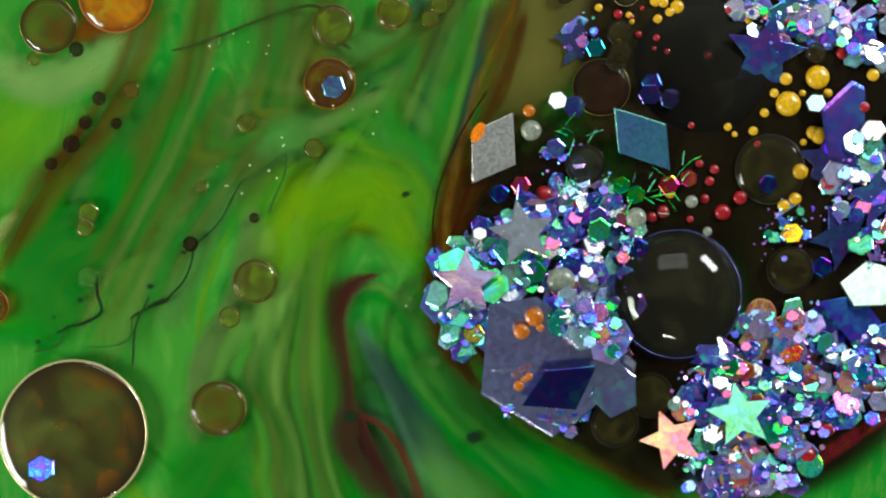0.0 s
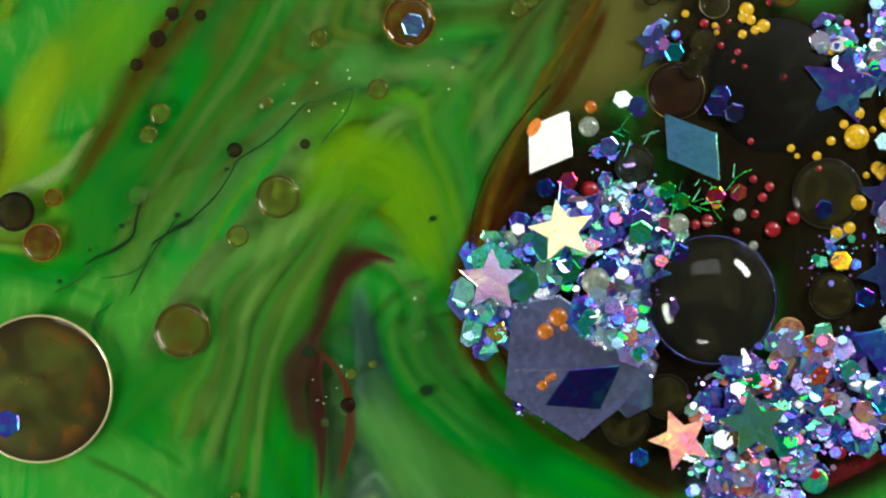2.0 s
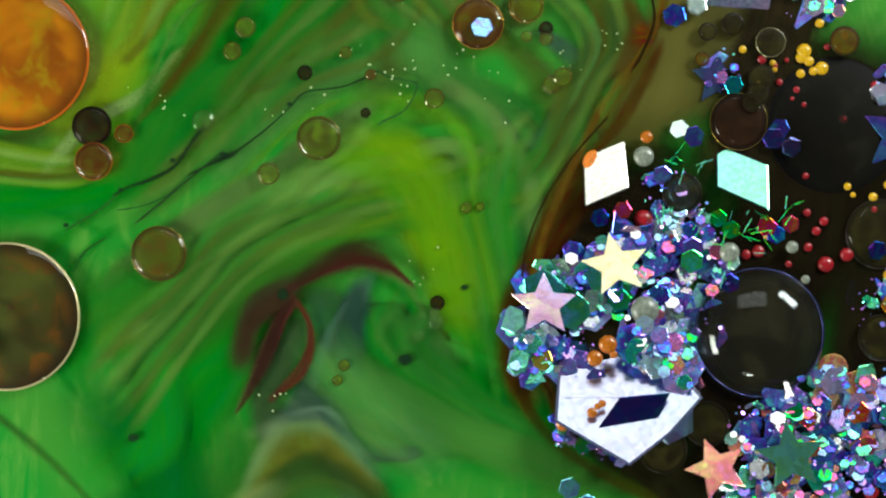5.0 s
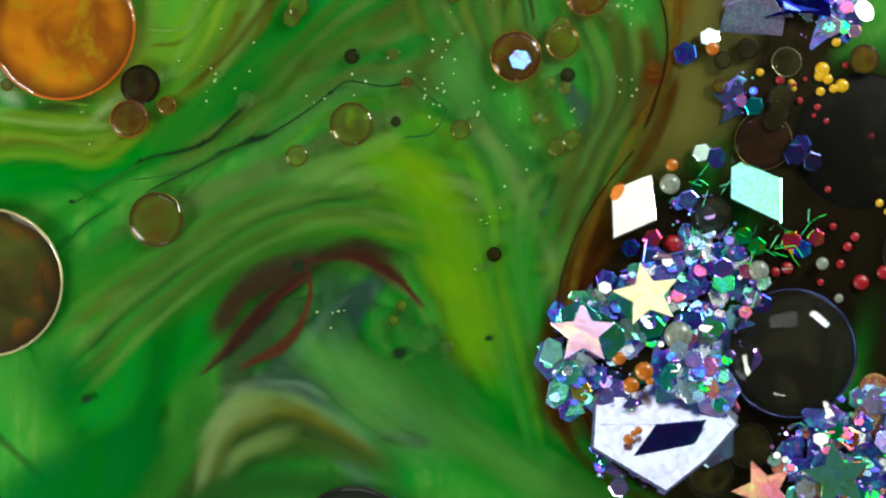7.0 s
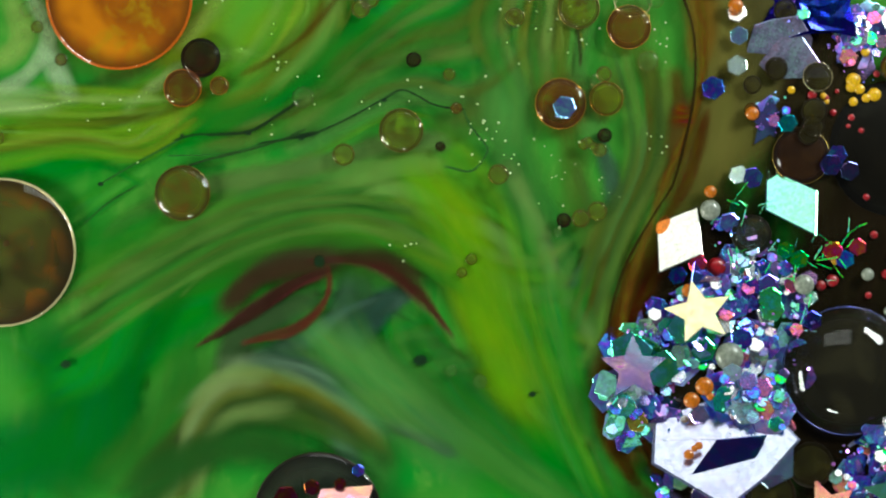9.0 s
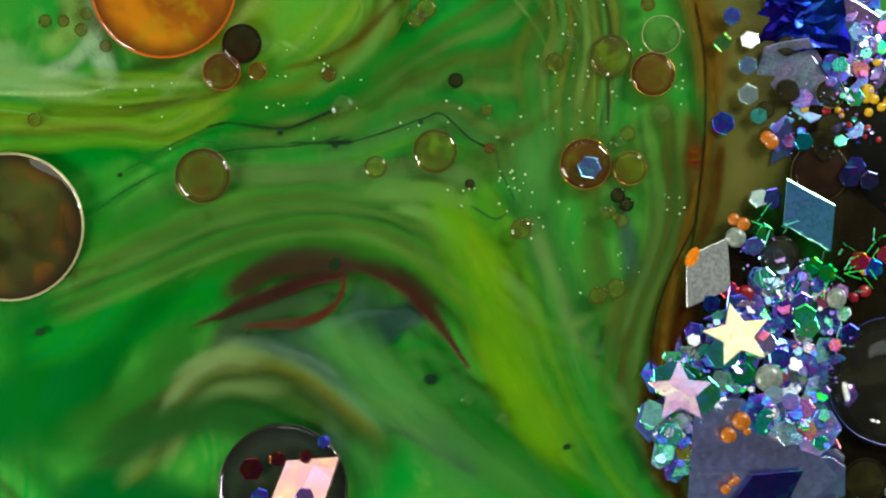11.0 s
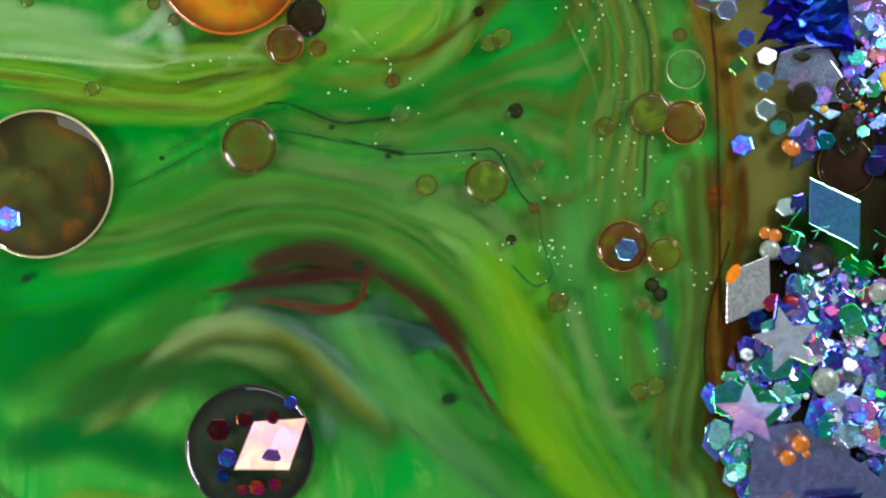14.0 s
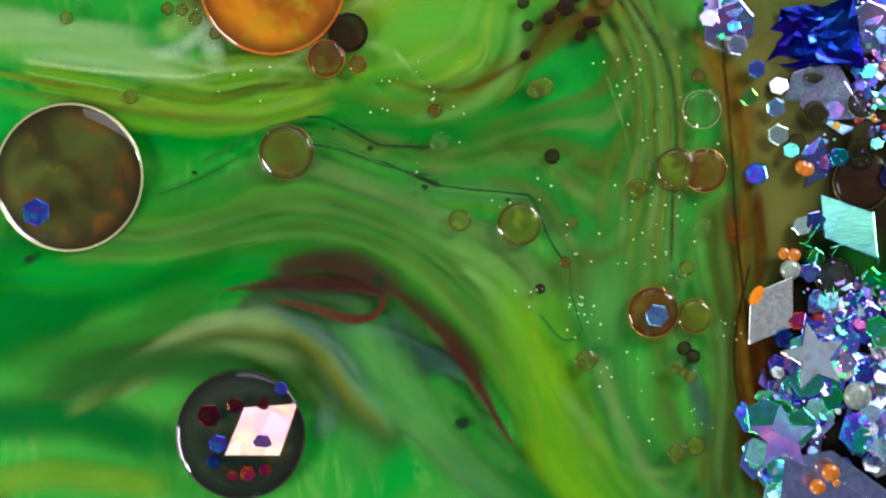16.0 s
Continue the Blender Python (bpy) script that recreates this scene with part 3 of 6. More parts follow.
MARKS["dot180"] = [(0, 67, 605), (1, 92, 551), (2, 106, 498), (3, 74, 464), (4, 86, 421), (4.5, 104, 410), (7, 127, 357), (8, 148, 340), (9, 178, 326), (11.5, 225, 302), (12.5, 256, 286), (13.5, 276, 279), (14.5, 297, 283), (16, 344, 306)]
MARKS["dropI"] = [(8, 1083, 18), (9, 1113, 48), (11.5, 1167, 150), (12.5, 1194, 172), (13.5, 1204, 198), (14.5, 1216, 236), (16, 1248, 302)]
MARKS["hexB"] = [(4.5, 1173, 12), (7, 1213, 95), (8, 1236, 126), (9, 1262, 156), (11.5, 1288, 228), (12.5, 1308, 236), (13.5, 1311, 246), (14.5, 1314, 270), (16, 1338, 308)]
MARKS["dropJ"] = [(11.5, 1182, 75), (12.5, 1205, 90), (13.5, 1210, 109), (14.5, 1217, 139), (16, 1242, 194)]
MARKS["dropK"] = [(7, 1081, 20), (8, 1116, 64), (9, 1147, 109), (11.5, 1179, 222), (12.5, 1200, 250), (13.5, 1205, 285), (14.5, 1213, 329), (16, 1243, 401)]
MARKS["dropL"] = [(8.5, 885, 15), (9, 911, 31), (11.5, 1000, 129), (12.5, 1040, 158), (13.5, 1060, 198), (14.5, 1081, 250), (16, 1128, 334)]
MARKS["dropM"] = [(11.5, 763, 37), (12.5, 815, 43), (13.5, 850, 61), (14.5, 884, 92), (16, 948, 158)]
MARKS["dropN"] = [(11.5, 81, 202), (12.5, 119, 176), (13.5, 147, 159), (14.5, 178, 158), (16, 231, 172)]
MARKS["hexW"] = [(11.5, 1334, 78), (12.5, 1352, 83), (13.5, 1355, 90), (14.5, 1358, 112), (16, 1378, 152)]
MARKS["blueflake"] = [(11.5, 1383, 31), (12.5, 1400, 31), (13.5, 1401, 35), (14.5, 1403, 50), (16, 1422, 81)]
MARKS["brownspot"] = [(4, 1095, 12), (4.5, 1121, 35), (7, 1158, 132), (8, 1181, 168), (9, 1207, 204), (11.5, 1237, 296), (12.5, 1259, 312), (13.5, 1265, 332), (14.5, 1272, 363), (16, 1302, 409)]
MARKS["dome1498"] = [(2.5, 1271, 26), (3, 1277, 41), (4, 1309, 52), (4.5, 1341, 64), (7, 1392, 110), (8, 1420, 126), (9, 1447, 136), (11.5, 1478, 167), (12.5, 1498, 159), (13.5, 1502, 156), (14.5, 1505, 165), (16, 1525, 184)]
MARKS["orb1"] = [(2, 26, 375), (3, 40, 320), (4, 95, 259), (4.5, 133, 239), (7, 248, 150), (8, 299, 122), (9, 355, 103), (11.5, 450, 70), (12.5, 495, 48), (13.5, 527, 32), (14.5, 556, 32), (16, 616, 58)]
MARKS["dome1420"] = [(3, 1214, 11), (4, 1243, 18), (4.5, 1274, 31), (7, 1322, 87), (8, 1348, 104), (9, 1374, 121), (11.5, 1401, 164), (12.5, 1420, 159), (13.5, 1422, 159), (14.5, 1426, 173), (16, 1442, 198)]
MARKS["redleft"] = [(3, 442, 833), (4, 398, 776), (4.5, 394, 761), (7, 317, 675), (8, 305, 648), (9, 303, 622), (11.5, 291, 571), (12.5, 300, 545), (13.5, 299, 525), (14.5, 303, 516), (16, 320, 516)]
MARKS["y2"] = [(7, 1150, 609), (8, 1193, 634), (9, 1242, 657), (11.5, 1331, 709), (12.5, 1378, 710), (13.5, 1407, 710), (14.5, 1436, 724), (16, 1484, 746)]
MARKS["y3"] = [(0, 951, 557), (1, 986, 557), (2, 1000, 553), (3, 989, 577), (4, 1015, 582), (4.5, 1047, 597), (7, 1130, 660), (8, 1173, 686), (9, 1224, 707), (11.5, 1317, 760), (12.5, 1361, 764), (13.5, 1396, 764), (14.5, 1426, 778), (16, 1473, 799)]
MARKS["y12"] = [(0, 660, 864), (1, 596, 808), (2, 531, 744), (3, 455, 701), (4, 427, 643), (4.5, 432, 628), (7, 400, 560), (8, 406, 540), (9, 421, 524), (11.5, 438, 499), (12.5, 461, 479), (13.5, 461, 472), (14.5, 470, 472), (16, 510, 476)]
MARKS["w2"] = [(0, 992, 544), (1, 1029, 545), (2, 1049, 542), (3, 1041, 564), (4, 1070, 568), (4.5, 1107, 580), (7, 1193, 638), (8, 1239, 662), (9, 1286, 677), (11.5, 1378, 726), (12.5, 1421, 723), (13.5, 1449, 723), (14.5, 1475, 732), (16, 1522, 750)]
MARKS["w10"] = [(12, 92, 864), (12.5, 77, 847), (13.5, 48, 813), (14.5, 23, 795), (15, 15, 790)]
MARKS["d2"] = [(0, 1136, 246), (1.5, 1215, 254), (3.5, 1227, 287), (4.5, 1290, 304), (7, 1337, 335), (9, 1400, 356), (11.5, 1442, 383), (12.5, 1466, 380), (14.5, 1479, 382), (16, 1502, 400)]
MARKS["left_dome"] = [(0, 130, 768), (1.5, 92, 712), (3.5, 0, 615), (4.5, 12, 570), (7, -20, 500), (9, 3, 447), (12.5, 48, 360), (14.5, 76, 320), (16, 122, 314)]
MARKS["orange_dome"] = [(2, -140, 260), (3.5, -75, 155), (4.5, -5, 108), (7, 110, 48), (9, 211, -6), (12.5, 355, -52), (14.5, 420, -66), (16, 482, -32)]
MARKS["bottom_dome"] = [(7, 625, 975), (9, 562, 915), (11.5, 490, 850), (12.5, 470, 828), (14.5, 434, 787), (16, 426, 770)]
MARKS["dkdome"] = [(0, 1036, 292), (1.5, 1113, 289), (3.5, 1133, 317), (7, 1258, 382), (9, 1330, 416), (12.5, 1418, 459), (14.5, 1448, 470), (16, 1478, 492)]
MARKS["orb3"] = [(0.5, -20, 480), (1.5, 72, 378), (3.5, 127, 283), (7, 295, 187), (9, 388, 152), (12.5, 518, 100), (14.5, 577, 87), (16, 633, 114)]
MARKS["starL"] = [(0, 825, 500), (1.5, 865, 500), (3.5, 885, 510), (7, 1032, 590), (9, 1122, 652), (12.5, 1265, 705), (14.5, 1340, 745), (16, 1385, 775)]
MARKS["edge"] = [(0, 782, 520), (1.5, 838, 515), (3.5, 852, 530), (7, 995, 620), (9, 1092, 665), (12.5, 1228, 735), (16, 1340, 765)]
MARKS["th2"] = [(0, 95, 562), (1, 138, 501), (2, 159, 443), (3, 149, 400), (4, 172, 357), (4.5, 194, 349), (7, 247, 283), (8, 279, 260), (9, 322, 240), (11.5, 407, 213), (12.5, 453, 194), (13.5, 485, 188), (14.5, 522, 196), (16, 590, 228)]
MARKS["th3"] = [(0, 142, 531), (1, 188, 464), (2, 216, 400), (3, 211, 352), (4, 250, 303), (4.5, 282, 296), (7, 360, 251), (8, 397, 242), (9, 439, 236), (11.5, 513, 233), (12.5, 548, 221), (13.5, 574, 221), (14.5, 600, 231), (16, 655, 263)]
MARKS["th4"] = [(0, 325, 447), (1, 366, 375), (2, 401, 300), (3, 404, 250), (4, 449, 198), (4.5, 482, 190), (7, 585, 164), (8, 631, 167), (9, 680, 178), (11.5, 763, 225), (12.5, 802, 236), (13.5, 825, 257), (14.5, 851, 291), (16, 899, 354)]
MARKS["th5"] = [(7, 619, 142), (8, 666, 147), (9, 717, 159), (11.5, 802, 214), (12.5, 842, 228), (13.5, 870, 253), (14.5, 899, 289), (16, 949, 352)]
MARKS["th6"] = [(7, 747, 156), (8, 789, 182), (9, 831, 214), (11.5, 896, 315), (12.5, 928, 348), (13.5, 943, 394), (14.5, 959, 443), (16, 1001, 514)]
MARKS["th7"] = [(0, 502, 257), (1, 576, 193), (2, 631, 150), (3, 639, 144), (4, 683, 130), (4.5, 715, 142), (7, 789, 211), (8, 822, 248), (9, 858, 289), (11.5, 911, 404), (12.5, 942, 438), (13.5, 959, 485), (14.5, 985, 533), (16, 1027, 608)]
MARKS["leaf"] = [(0, 423, 337), (1, 490, 256), (2, 541, 190), (3, 554, 158), (4, 606, 127), (4.5, 643, 132), (7, 718, 150), (8, 756, 168), (9, 808, 192), (11.5, 884, 280), (13.5, 932, 352), (14.5, 948, 398), (16, 996, 462)]
MARKS["vein"] = [(0, 20, 432), (1, 90, 364), (2, 149, 291), (3, 164, 237), (4, 221, 181), (4.5, 262, 167), (7, 387, 112), (8, 443, 104), (9, 501, 103), (11.5, 602, 121), (12.5, 648, 119), (13.5, 678, 129), (14.5, 709, 149), (16, 770, 194)]
MARKS["vein_up"] = [(0, 60, 381), (1, 133, 314), (2, 190, 240), (3, 207, 185), (4, 265, 127), (4.5, 306, 115), (7, 444, 60), (8, 502, 52), (9, 564, 52)]
MARKS["feather"] = [(0, 643, 864), (1, 586, 833), (2, 525, 760), (3, 446, 723), (4, 413, 665), (4.5, 418, 649), (7, 387, 574), (8, 392, 553), (9, 407, 536), (11.5, 430, 504), (12.5, 449, 485), (13.5, 462, 472), (14.5, 484, 472), (16, 525, 478)]
MARKS["tail"] = [(1.5, 666, 836), (2, 628, 812), (3, 544, 772), (4, 505, 727), (4.5, 504, 715), (7, 438, 648), (8, 429, 628), (9, 432, 606), (11.5, 432, 567), (12.5, 450, 542), (13.5, 459, 527), (14.5, 475, 527), (16, 501, 528)]
MARKS["olive_bend"] = [(0, 571, 720), (1, 539, 652), (2, 505, 580), (3, 452, 534), (4, 447, 484), (4.5, 458, 478), (7, 534, 400), (8, 550, 397), (9, 579, 397), (11.5, 623, 409), (12.5, 645, 407), (14.5, 663, 423), (16, 694, 450)]
MARKS["rim_line"] = [(7, 1178, 43), (8, 1204, 78), (9, 1228, 110), (11.5, 1254, 194), (12.5, 1272, 204), (13.5, 1274, 213), (14.5, 1277, 240), (16, 1302, 279)]
MARKS["shore"] = [(0, 802, 401), (1, 850, 392), (2, 880, 380), (3, 880, 400), (4, 914, 404), (4.5, 949, 418), (7, 1035, 488), (8, 1078, 516), (9, 1125, 542), (11.5, 1217, 594), (12.5, 1254, 612), (13.5, 1279, 622), (14.5, 1303, 639), (16, 1348, 666)]

ON_POOL = ("edge shore d1 d2 starO bub dome1220 dome1475 redbead orhex starB starP hexB hexW blueflake dome1498 dome1420 dkdome starL y2 y3 w2").split()
WAY = {k: (POOL if k in ON_POOL else PAINT).course_of(v) for k, v in MARKS.items()}
for flow, mine in ((PAINT, [k for k in WAY if k not in ON_POOL]), (POOL, ON_POOL)):
    flow.guide([WAY[k] for k in mine], [(MARKS[k][0][0], MARKS[k][-1][0]) for k in mine])


# ---- bands of colour in the paint ----
VIVID, DEEP = rgb(20, 142, 36), rgb(22, 104, 36)
PALE, MILK, GREY = rgb(100, 152, 78), rgb(160, 190, 165), rgb(84, 136, 74)
LIME, OLIVE = rgb(108, 166, 34), rgb(88, 102, 40)
SLATE, NIGHT = rgb(66, 98, 90), rgb(26, 46, 32)


def wisps():
    """Fine marbling that runs along the swirl."""
    tints = [(GREY, "pale"), (OLIVE, "olive"), (DEEP, "dark green"), (VIVID, "vivid green"), (PALE, "pale"), (LIME, "yellow-green"), (rgb(52, 92, 40), "dark green"), (VIVID, "vivid green")]
    for t, count in ((0.0, 16), (4.5, 10), (9.0, 12), (16.0, 14)):
        for k in range(count):
            edge = 850 if t < 3 else (1000 if t < 10 else 1220)
            p = (random.uniform(-60, edge), random.uniform(-40, 920))
            tint, word = random.choice(tints)
            w = random.choice((12, 18, 26, 36, 48))
            streak(PAINT, t, streamline(PAINT, t, p, random.uniform(140, 420)), w, tint, "fine wisp of " + word + " paint in the swirl", me=DISC_WISP, stretch=2.2, gap=1.3, name="paint_wisp", step=2)


def fan(t, one, two, count, width, tints, label, me=None, **more):
    """A bundle of fine marbled streams between two lines, in a repeating run of tints."""
    def even(points):
        p = smooth_line(points)
        f = np.concatenate([[0], np.cumsum(np.linalg.norm(np.diff(p, axis=0), axis=1))])
        return np.stack([np.interp(np.linspace(0, f[-1], 9), f, p[:, k]) for k in (0, 1)], -1)
    a, b = even(one), even(two)
    for k in range(count):
        f = (k + 0.5 + random.uniform(-0.2, 0.2)) / count
        cut = random.choice((0, 0, 1, 2)), 9 - random.choice((0, 0, 1, 2))
        streak(PAINT, t, list((a * (1 - f) + b * f)[cut[0]:cut[1]]), width * random.uniform(0.9, 1.8), tints[k % len(tints)], label, me=me or DISC_WISP, stretch=2.6, gap=2.6, name="paint_stream", step=2, **more)


def fans():
    fine, milky, muddy = "fine green streams of marbled paint", "fine milky streams of marbled paint", "fine muddy olive streams of marbled paint"
    top, low = dict(enter=(8.0, -200, -700)), dict(enter=(7.0, -300, 600))
    # the beginning
    fan(0.0, [(700, 120), (600, 300), (540, 430), (510, 600), (440, 880)], [(720, 220), (640, 330), (590, 460), (570, 640), (560, 880)], 8, 17, [rgb(124, 156, 84), rgb(84, 140, 44), rgb(112, 156, 40), rgb(60, 140, 44)], milky)
    fan(0.0, [(330, -20), (300, 150), (230, 330), (120, 520)], [(540, -20), (520, 120), (440, 280), (330, 450), (240, 660)], 9, 16, [rgb(92, 106, 44), rgb(62, 126, 50), rgb(112, 132, 74), rgb(36, 128, 42)], muddy)
    fan(0.0, [(740, 60), (680, 180), (610, 320)], [(870, -10), (830, 140), (790, 290), (740, 430)], 7, 17, [rgb(94, 150, 78), rgb(52, 142, 46), rgb(108, 152, 72), rgb(46, 118, 60)], fine)
    fan(0.0, [(650, 540), (730, 690), (880, 860)], [(740, 560), (840, 720), (1020, 860)], 6, 18, [rgb(36, 142, 40), rgb(72, 140, 66), rgb(30, 116, 40)], fine)
    fan(0.0, [(632, 560), (680, 690), (745, 880)], [(655, 630), (735, 740), (810, 880)], 4, 13, [rgb(50, 84, 84), rgb(92, 124, 130), rgb(44, 70, 66)], "slate-blue streams beside the red streak")
    fan(0.0, [(0, 420), (70, 300), (180, 160), (240, 20)], [(30, 470), (110, 340), (210, 220), (300, 20)], 4, 12, [rgb(96, 84, 24), rgb(70, 110, 46), rgb(104, 60, 12)], muddy)
    # half way
    fan(9.0, [(150, 620), (300, 520), (450, 440), (600, 405), (710, 430)], [(100, 520), (250, 430), (420, 350), (580, 315), (730, 320)], 9, 13, [rgb(108, 150, 76), rgb(58, 122, 48), rgb(92, 122, 58), rgb(70, 144, 58), rgb(54, 104, 46)], fine)
    fan(9.0, [(770, 340), (840, 480), (930, 700), (1000, 860)], [(1000, 420), (1010, 560), (1050, 720), (1110, 860)], 8, 17, [rgb(106, 170, 44), rgb(70, 152, 52), rgb(90, 160, 76), rgb(40, 150, 44)], fine)
    fan(9.0, [(1070, 100), (1110, 260), (1050, 450), (1010, 560)], [(1190, 110), (1180, 280), (1110, 420), (1060, 560)], 8, 10, [rgb(84, 114, 50), rgb(62, 94, 54), rgb(102, 126, 62), rgb(92, 136, 82), rgb(86, 72, 24)], muddy)
    fan(9.0, [(335, 720), (400, 660), (460, 640), (540, 665), (640, 740)], [(250, 850), (370, 775), (480, 750), (590, 780), (690, 840)], 8, 19, [rgb(160, 182, 160), rgb(124, 152, 100), rgb(128, 130, 52), rgb(118, 118, 44), rgb(64, 84, 38), rgb(52, 78, 38), rgb(74, 104, 46), rgb(60, 100, 44)], "milky, ochre and dark arcs of marbled paint")
    fan(9.0, [(0, 130), (120, 152), (260, 164), (340, 172)], [(0, 244), (150, 242), (270, 222), (350, 186)], 6, 10, [rgb(122, 162, 40), rgb(152, 182, 110), rgb(88, 140, 30), rgb(130, 160, 60), rgb(96, 104, 30)], milky)
    fan(9.0, [(840, -20), (830, 60), (880, 150)], [(1050, -20), (1010, 70), (1000, 170)], 7, 13, [rgb(104, 122, 42), rgb(70, 132, 50), rgb(112, 134, 72)], muddy)
    fan(9.0, [(520, 620), (600, 700), (720, 790)], [(640, 560), (700, 660), (820, 760)], 6, 18, [rgb(96, 150, 110), rgb(70, 128, 70), rgb(104, 154, 96), rgb(56, 104, 56)], milky)
    fan(9.0, [(440, 640), (520, 660), (610, 705)], [(470, 625), (560, 640), (650, 690)], 3, 13, [rgb(70, 100, 106), rgb(110, 140, 140), rgb(58, 84, 84)], "slate-blue streams under the red streak")
    # the end
    fan(16.0, [(1040, -20), (1110, 80), (1130, 220), (1100, 340)], [(1150, -20), (1200, 120), (1205, 300), (1190, 480)], 8, 8, [rgb(116, 132, 58), rgb(90, 152, 72), rgb(124, 126, 50), rgb(80, 112, 50), rgb(132, 164, 92)], muddy, **top)
    fan(16.0, [(-40, 20), (150, 45), (330, 70)], [(-40, 100), (150, 112), (330, 140)], 5, 22, [rgb(172, 196, 160), rgb(160, 192, 140), rgb(176, 198, 170), rgb(130, 176, 90)], milky, **top)
    fan(16.0, [(0, 130), (200, 165), (420, 190), (570, 155)], [(0, 190), (200, 220), (400, 235), (580, 195)], 5, 11, [rgb(116, 164, 38), rgb(136, 166, 60), rgb(112, 118, 34), rgb(90, 156, 44)], milky, **top)
    fan(16.0, [(670, 110), (730, 100), (800, 60), (830, 10)], [(650, 195), (720, 217), (830, 200), (910, 130), (925, 30)], 6, 14, [rgb(132, 176, 92), rgb(96, 160, 50), rgb(142, 176, 64), rgb(104, 160, 60), rgb(122, 126, 40)], milky, **top)
    fan(16.0, [(140, 710), (220, 655), (330, 585), (450, 560), (545, 600)], [(130, 745), (200, 712), (290, 655), (400, 622), (510, 640)], 5, 20, [rgb(142, 168, 112), rgb(150, 170, 130), rgb(122, 132, 60), rgb(62, 88, 46)], "milky, ochre and dark arcs of marbled paint", **low)


def bands():
    vivid, pale, lime = "band of vivid green paint", "pale milky green paint streak", "streak of yellow-green paint"
    olive, brown = "muddy olive paint streak", "thin brown stain in green paint"
    # what lies in the swirl half way through
    P = lambda pts, w, c, lab, **k: streak(PAINT, 9.0, pts, w, c, lab, **k)
    P([(0, 290), (150, 270), (300, 232), (420, 205), (560, 125), (680, 50), (740, -20)], 46, VIVID, vivid)
    P([(120, 700), (240, 620), (360, 545)], 66, VIVID, vivid)
    P([(-60, 860), (60, 800), (190, 740)], 80, rgb(10, 116, 44), vivid)
    P([(180, 520), (300, 478), (420, 430)], 40, VIVID, vivid)
    P([(760, 700), (860, 780), (980, 860), (1080, 930)], 80, rgb(34, 156, 36), vivid)
    P([(880, 560), (920, 680), (1000, 800)], 46, rgb(44, 168, 38), vivid)
    P([(640, 60), (560, 150)], 50, VIVID, vivid)
    P([(400, 330), (560, 305), (700, 300), (770, 340)], 34, PALE, pale)
    P([(280, 410), (420, 360), (560, 335)], 24, GREY, pale)
    P([(220, 480), (330, 420), (470, 385), (600, 385)], 20, PALE, pale)
    P([(900, 180), (915, 300), (960, 420), (1000, 560), (1050, 700)], 46, rgb(70, 138, 66), pale)
    P([(640, 560), (680, 640), (740, 720), (820, 790)], 70, rgb(84, 150, 84), pale)
    P([(700, 590), (800, 660), (880, 760)], 34, rgb(72, 130, 66), pale)
    P([(420, 60), (440, 110), (380, 150)], 62, LIME, lime)
    P([(0, 190), (120, 190), (220, 180), (300, 160)], 30, rgb(118, 164, 36), lime)
    P([(0, 160), (50, 130), (85, 70), (60, 0)], 18, MILK, pale)
    P([(0, 110), (40, 70), (20, 0)], 24, rgb(140, 178, 100), pale)
    P([(0, 238), (120, 236), (230, 222), (290, 198)], 9, PALE, pale)
    P([(0, 226), (110, 225), (220, 208), (280, 188)], 6, OLIVE, olive)
    P([(740, 330), (810, 420), (870, 540), (930, 680)], 82, rgb(100, 162, 40), lime)
    P([(770, 375), (825, 430), (870, 520), (905, 620), (950, 720)], 62, rgb(120, 166, 28), "bright tongue of yellow-green paint")
    P([(720, 350), (790, 350)], 30, LIME, lime)
    P([(780, 80), (830, 30), (890, -20)], 32, OLIVE, olive)
    P([(960, 70), (1000, 0), (1020, -60)], 32, OLIVE, olive)
    P([(470, 140), (520, 90), (570, 40), (600, -10)], 12, rgb(112, 130, 26), olive)
    P([(1140, 100), (1165, 200), (1130, 320), (1090, 450), (1055, 560)], 26, OLIVE, olive)
    P([(1060, 250), (1085, 340), (1055, 450), (1000, 520)], 18, SLATE, "slate-grey streak in green paint")
    P([(960, 420), (975, 480), (950, 540)], 14, SLATE, "slate-grey streak in green paint")
    P([(1195, 130), (1200, 230), (1160, 330)], 16, rgb(92, 76, 26), brown)
    # the dark red bird-shaped streak and what lies round it
    P([(400, 520), (470, 455), (570, 425), (680, 425), (720, 450)], 30, rgb(72, 82, 46), olive)
    P([(240, 850), (340, 772), (440, 735), (560, 745), (670, 800)], 34, rgb(46, 84, 38), "dark green paint streak")
    P([(620, 505), (600, 570), (520, 610), (450, 655)], 28, rgb(58, 88, 78), "slate-grey streak in green paint")
    P([(500, 620), (600, 690), (700, 750), (800, 800)], 14, rgb(70, 100, 92), "slate-grey streak in green paint")
    P([(640, 500), (660, 560)], 24, rgb(52, 92, 62), "dark green paint streak")
    # what the clip begins with and then drifts away
    B = lambda pts, w, c, lab, **k: streak(PAINT, 0.0, pts, w, c, lab, **k)
    B([(-20, 300), (30, 230), (70, 190)], 80, LIME, lime)
    B([(0, 120), (80, 150), (170, 110), (230, 60)], 44, rgb(132, 172, 110), pale)
    B([(190, 360), (290, 220), (345, 100), (370, -10)], 32, OLIVE, olive)
    B([(230, 420), (275, 320), (330, 200)], 40, VIVID, vivid)
    B([(430, 330), (480, 200), (500, 60), (480, -40)], 52, rgb(86, 112, 54), olive)
    B([(600, 330), (700, 200), (770, 90), (800, -20)], 44, rgb(80, 142, 66), pale)
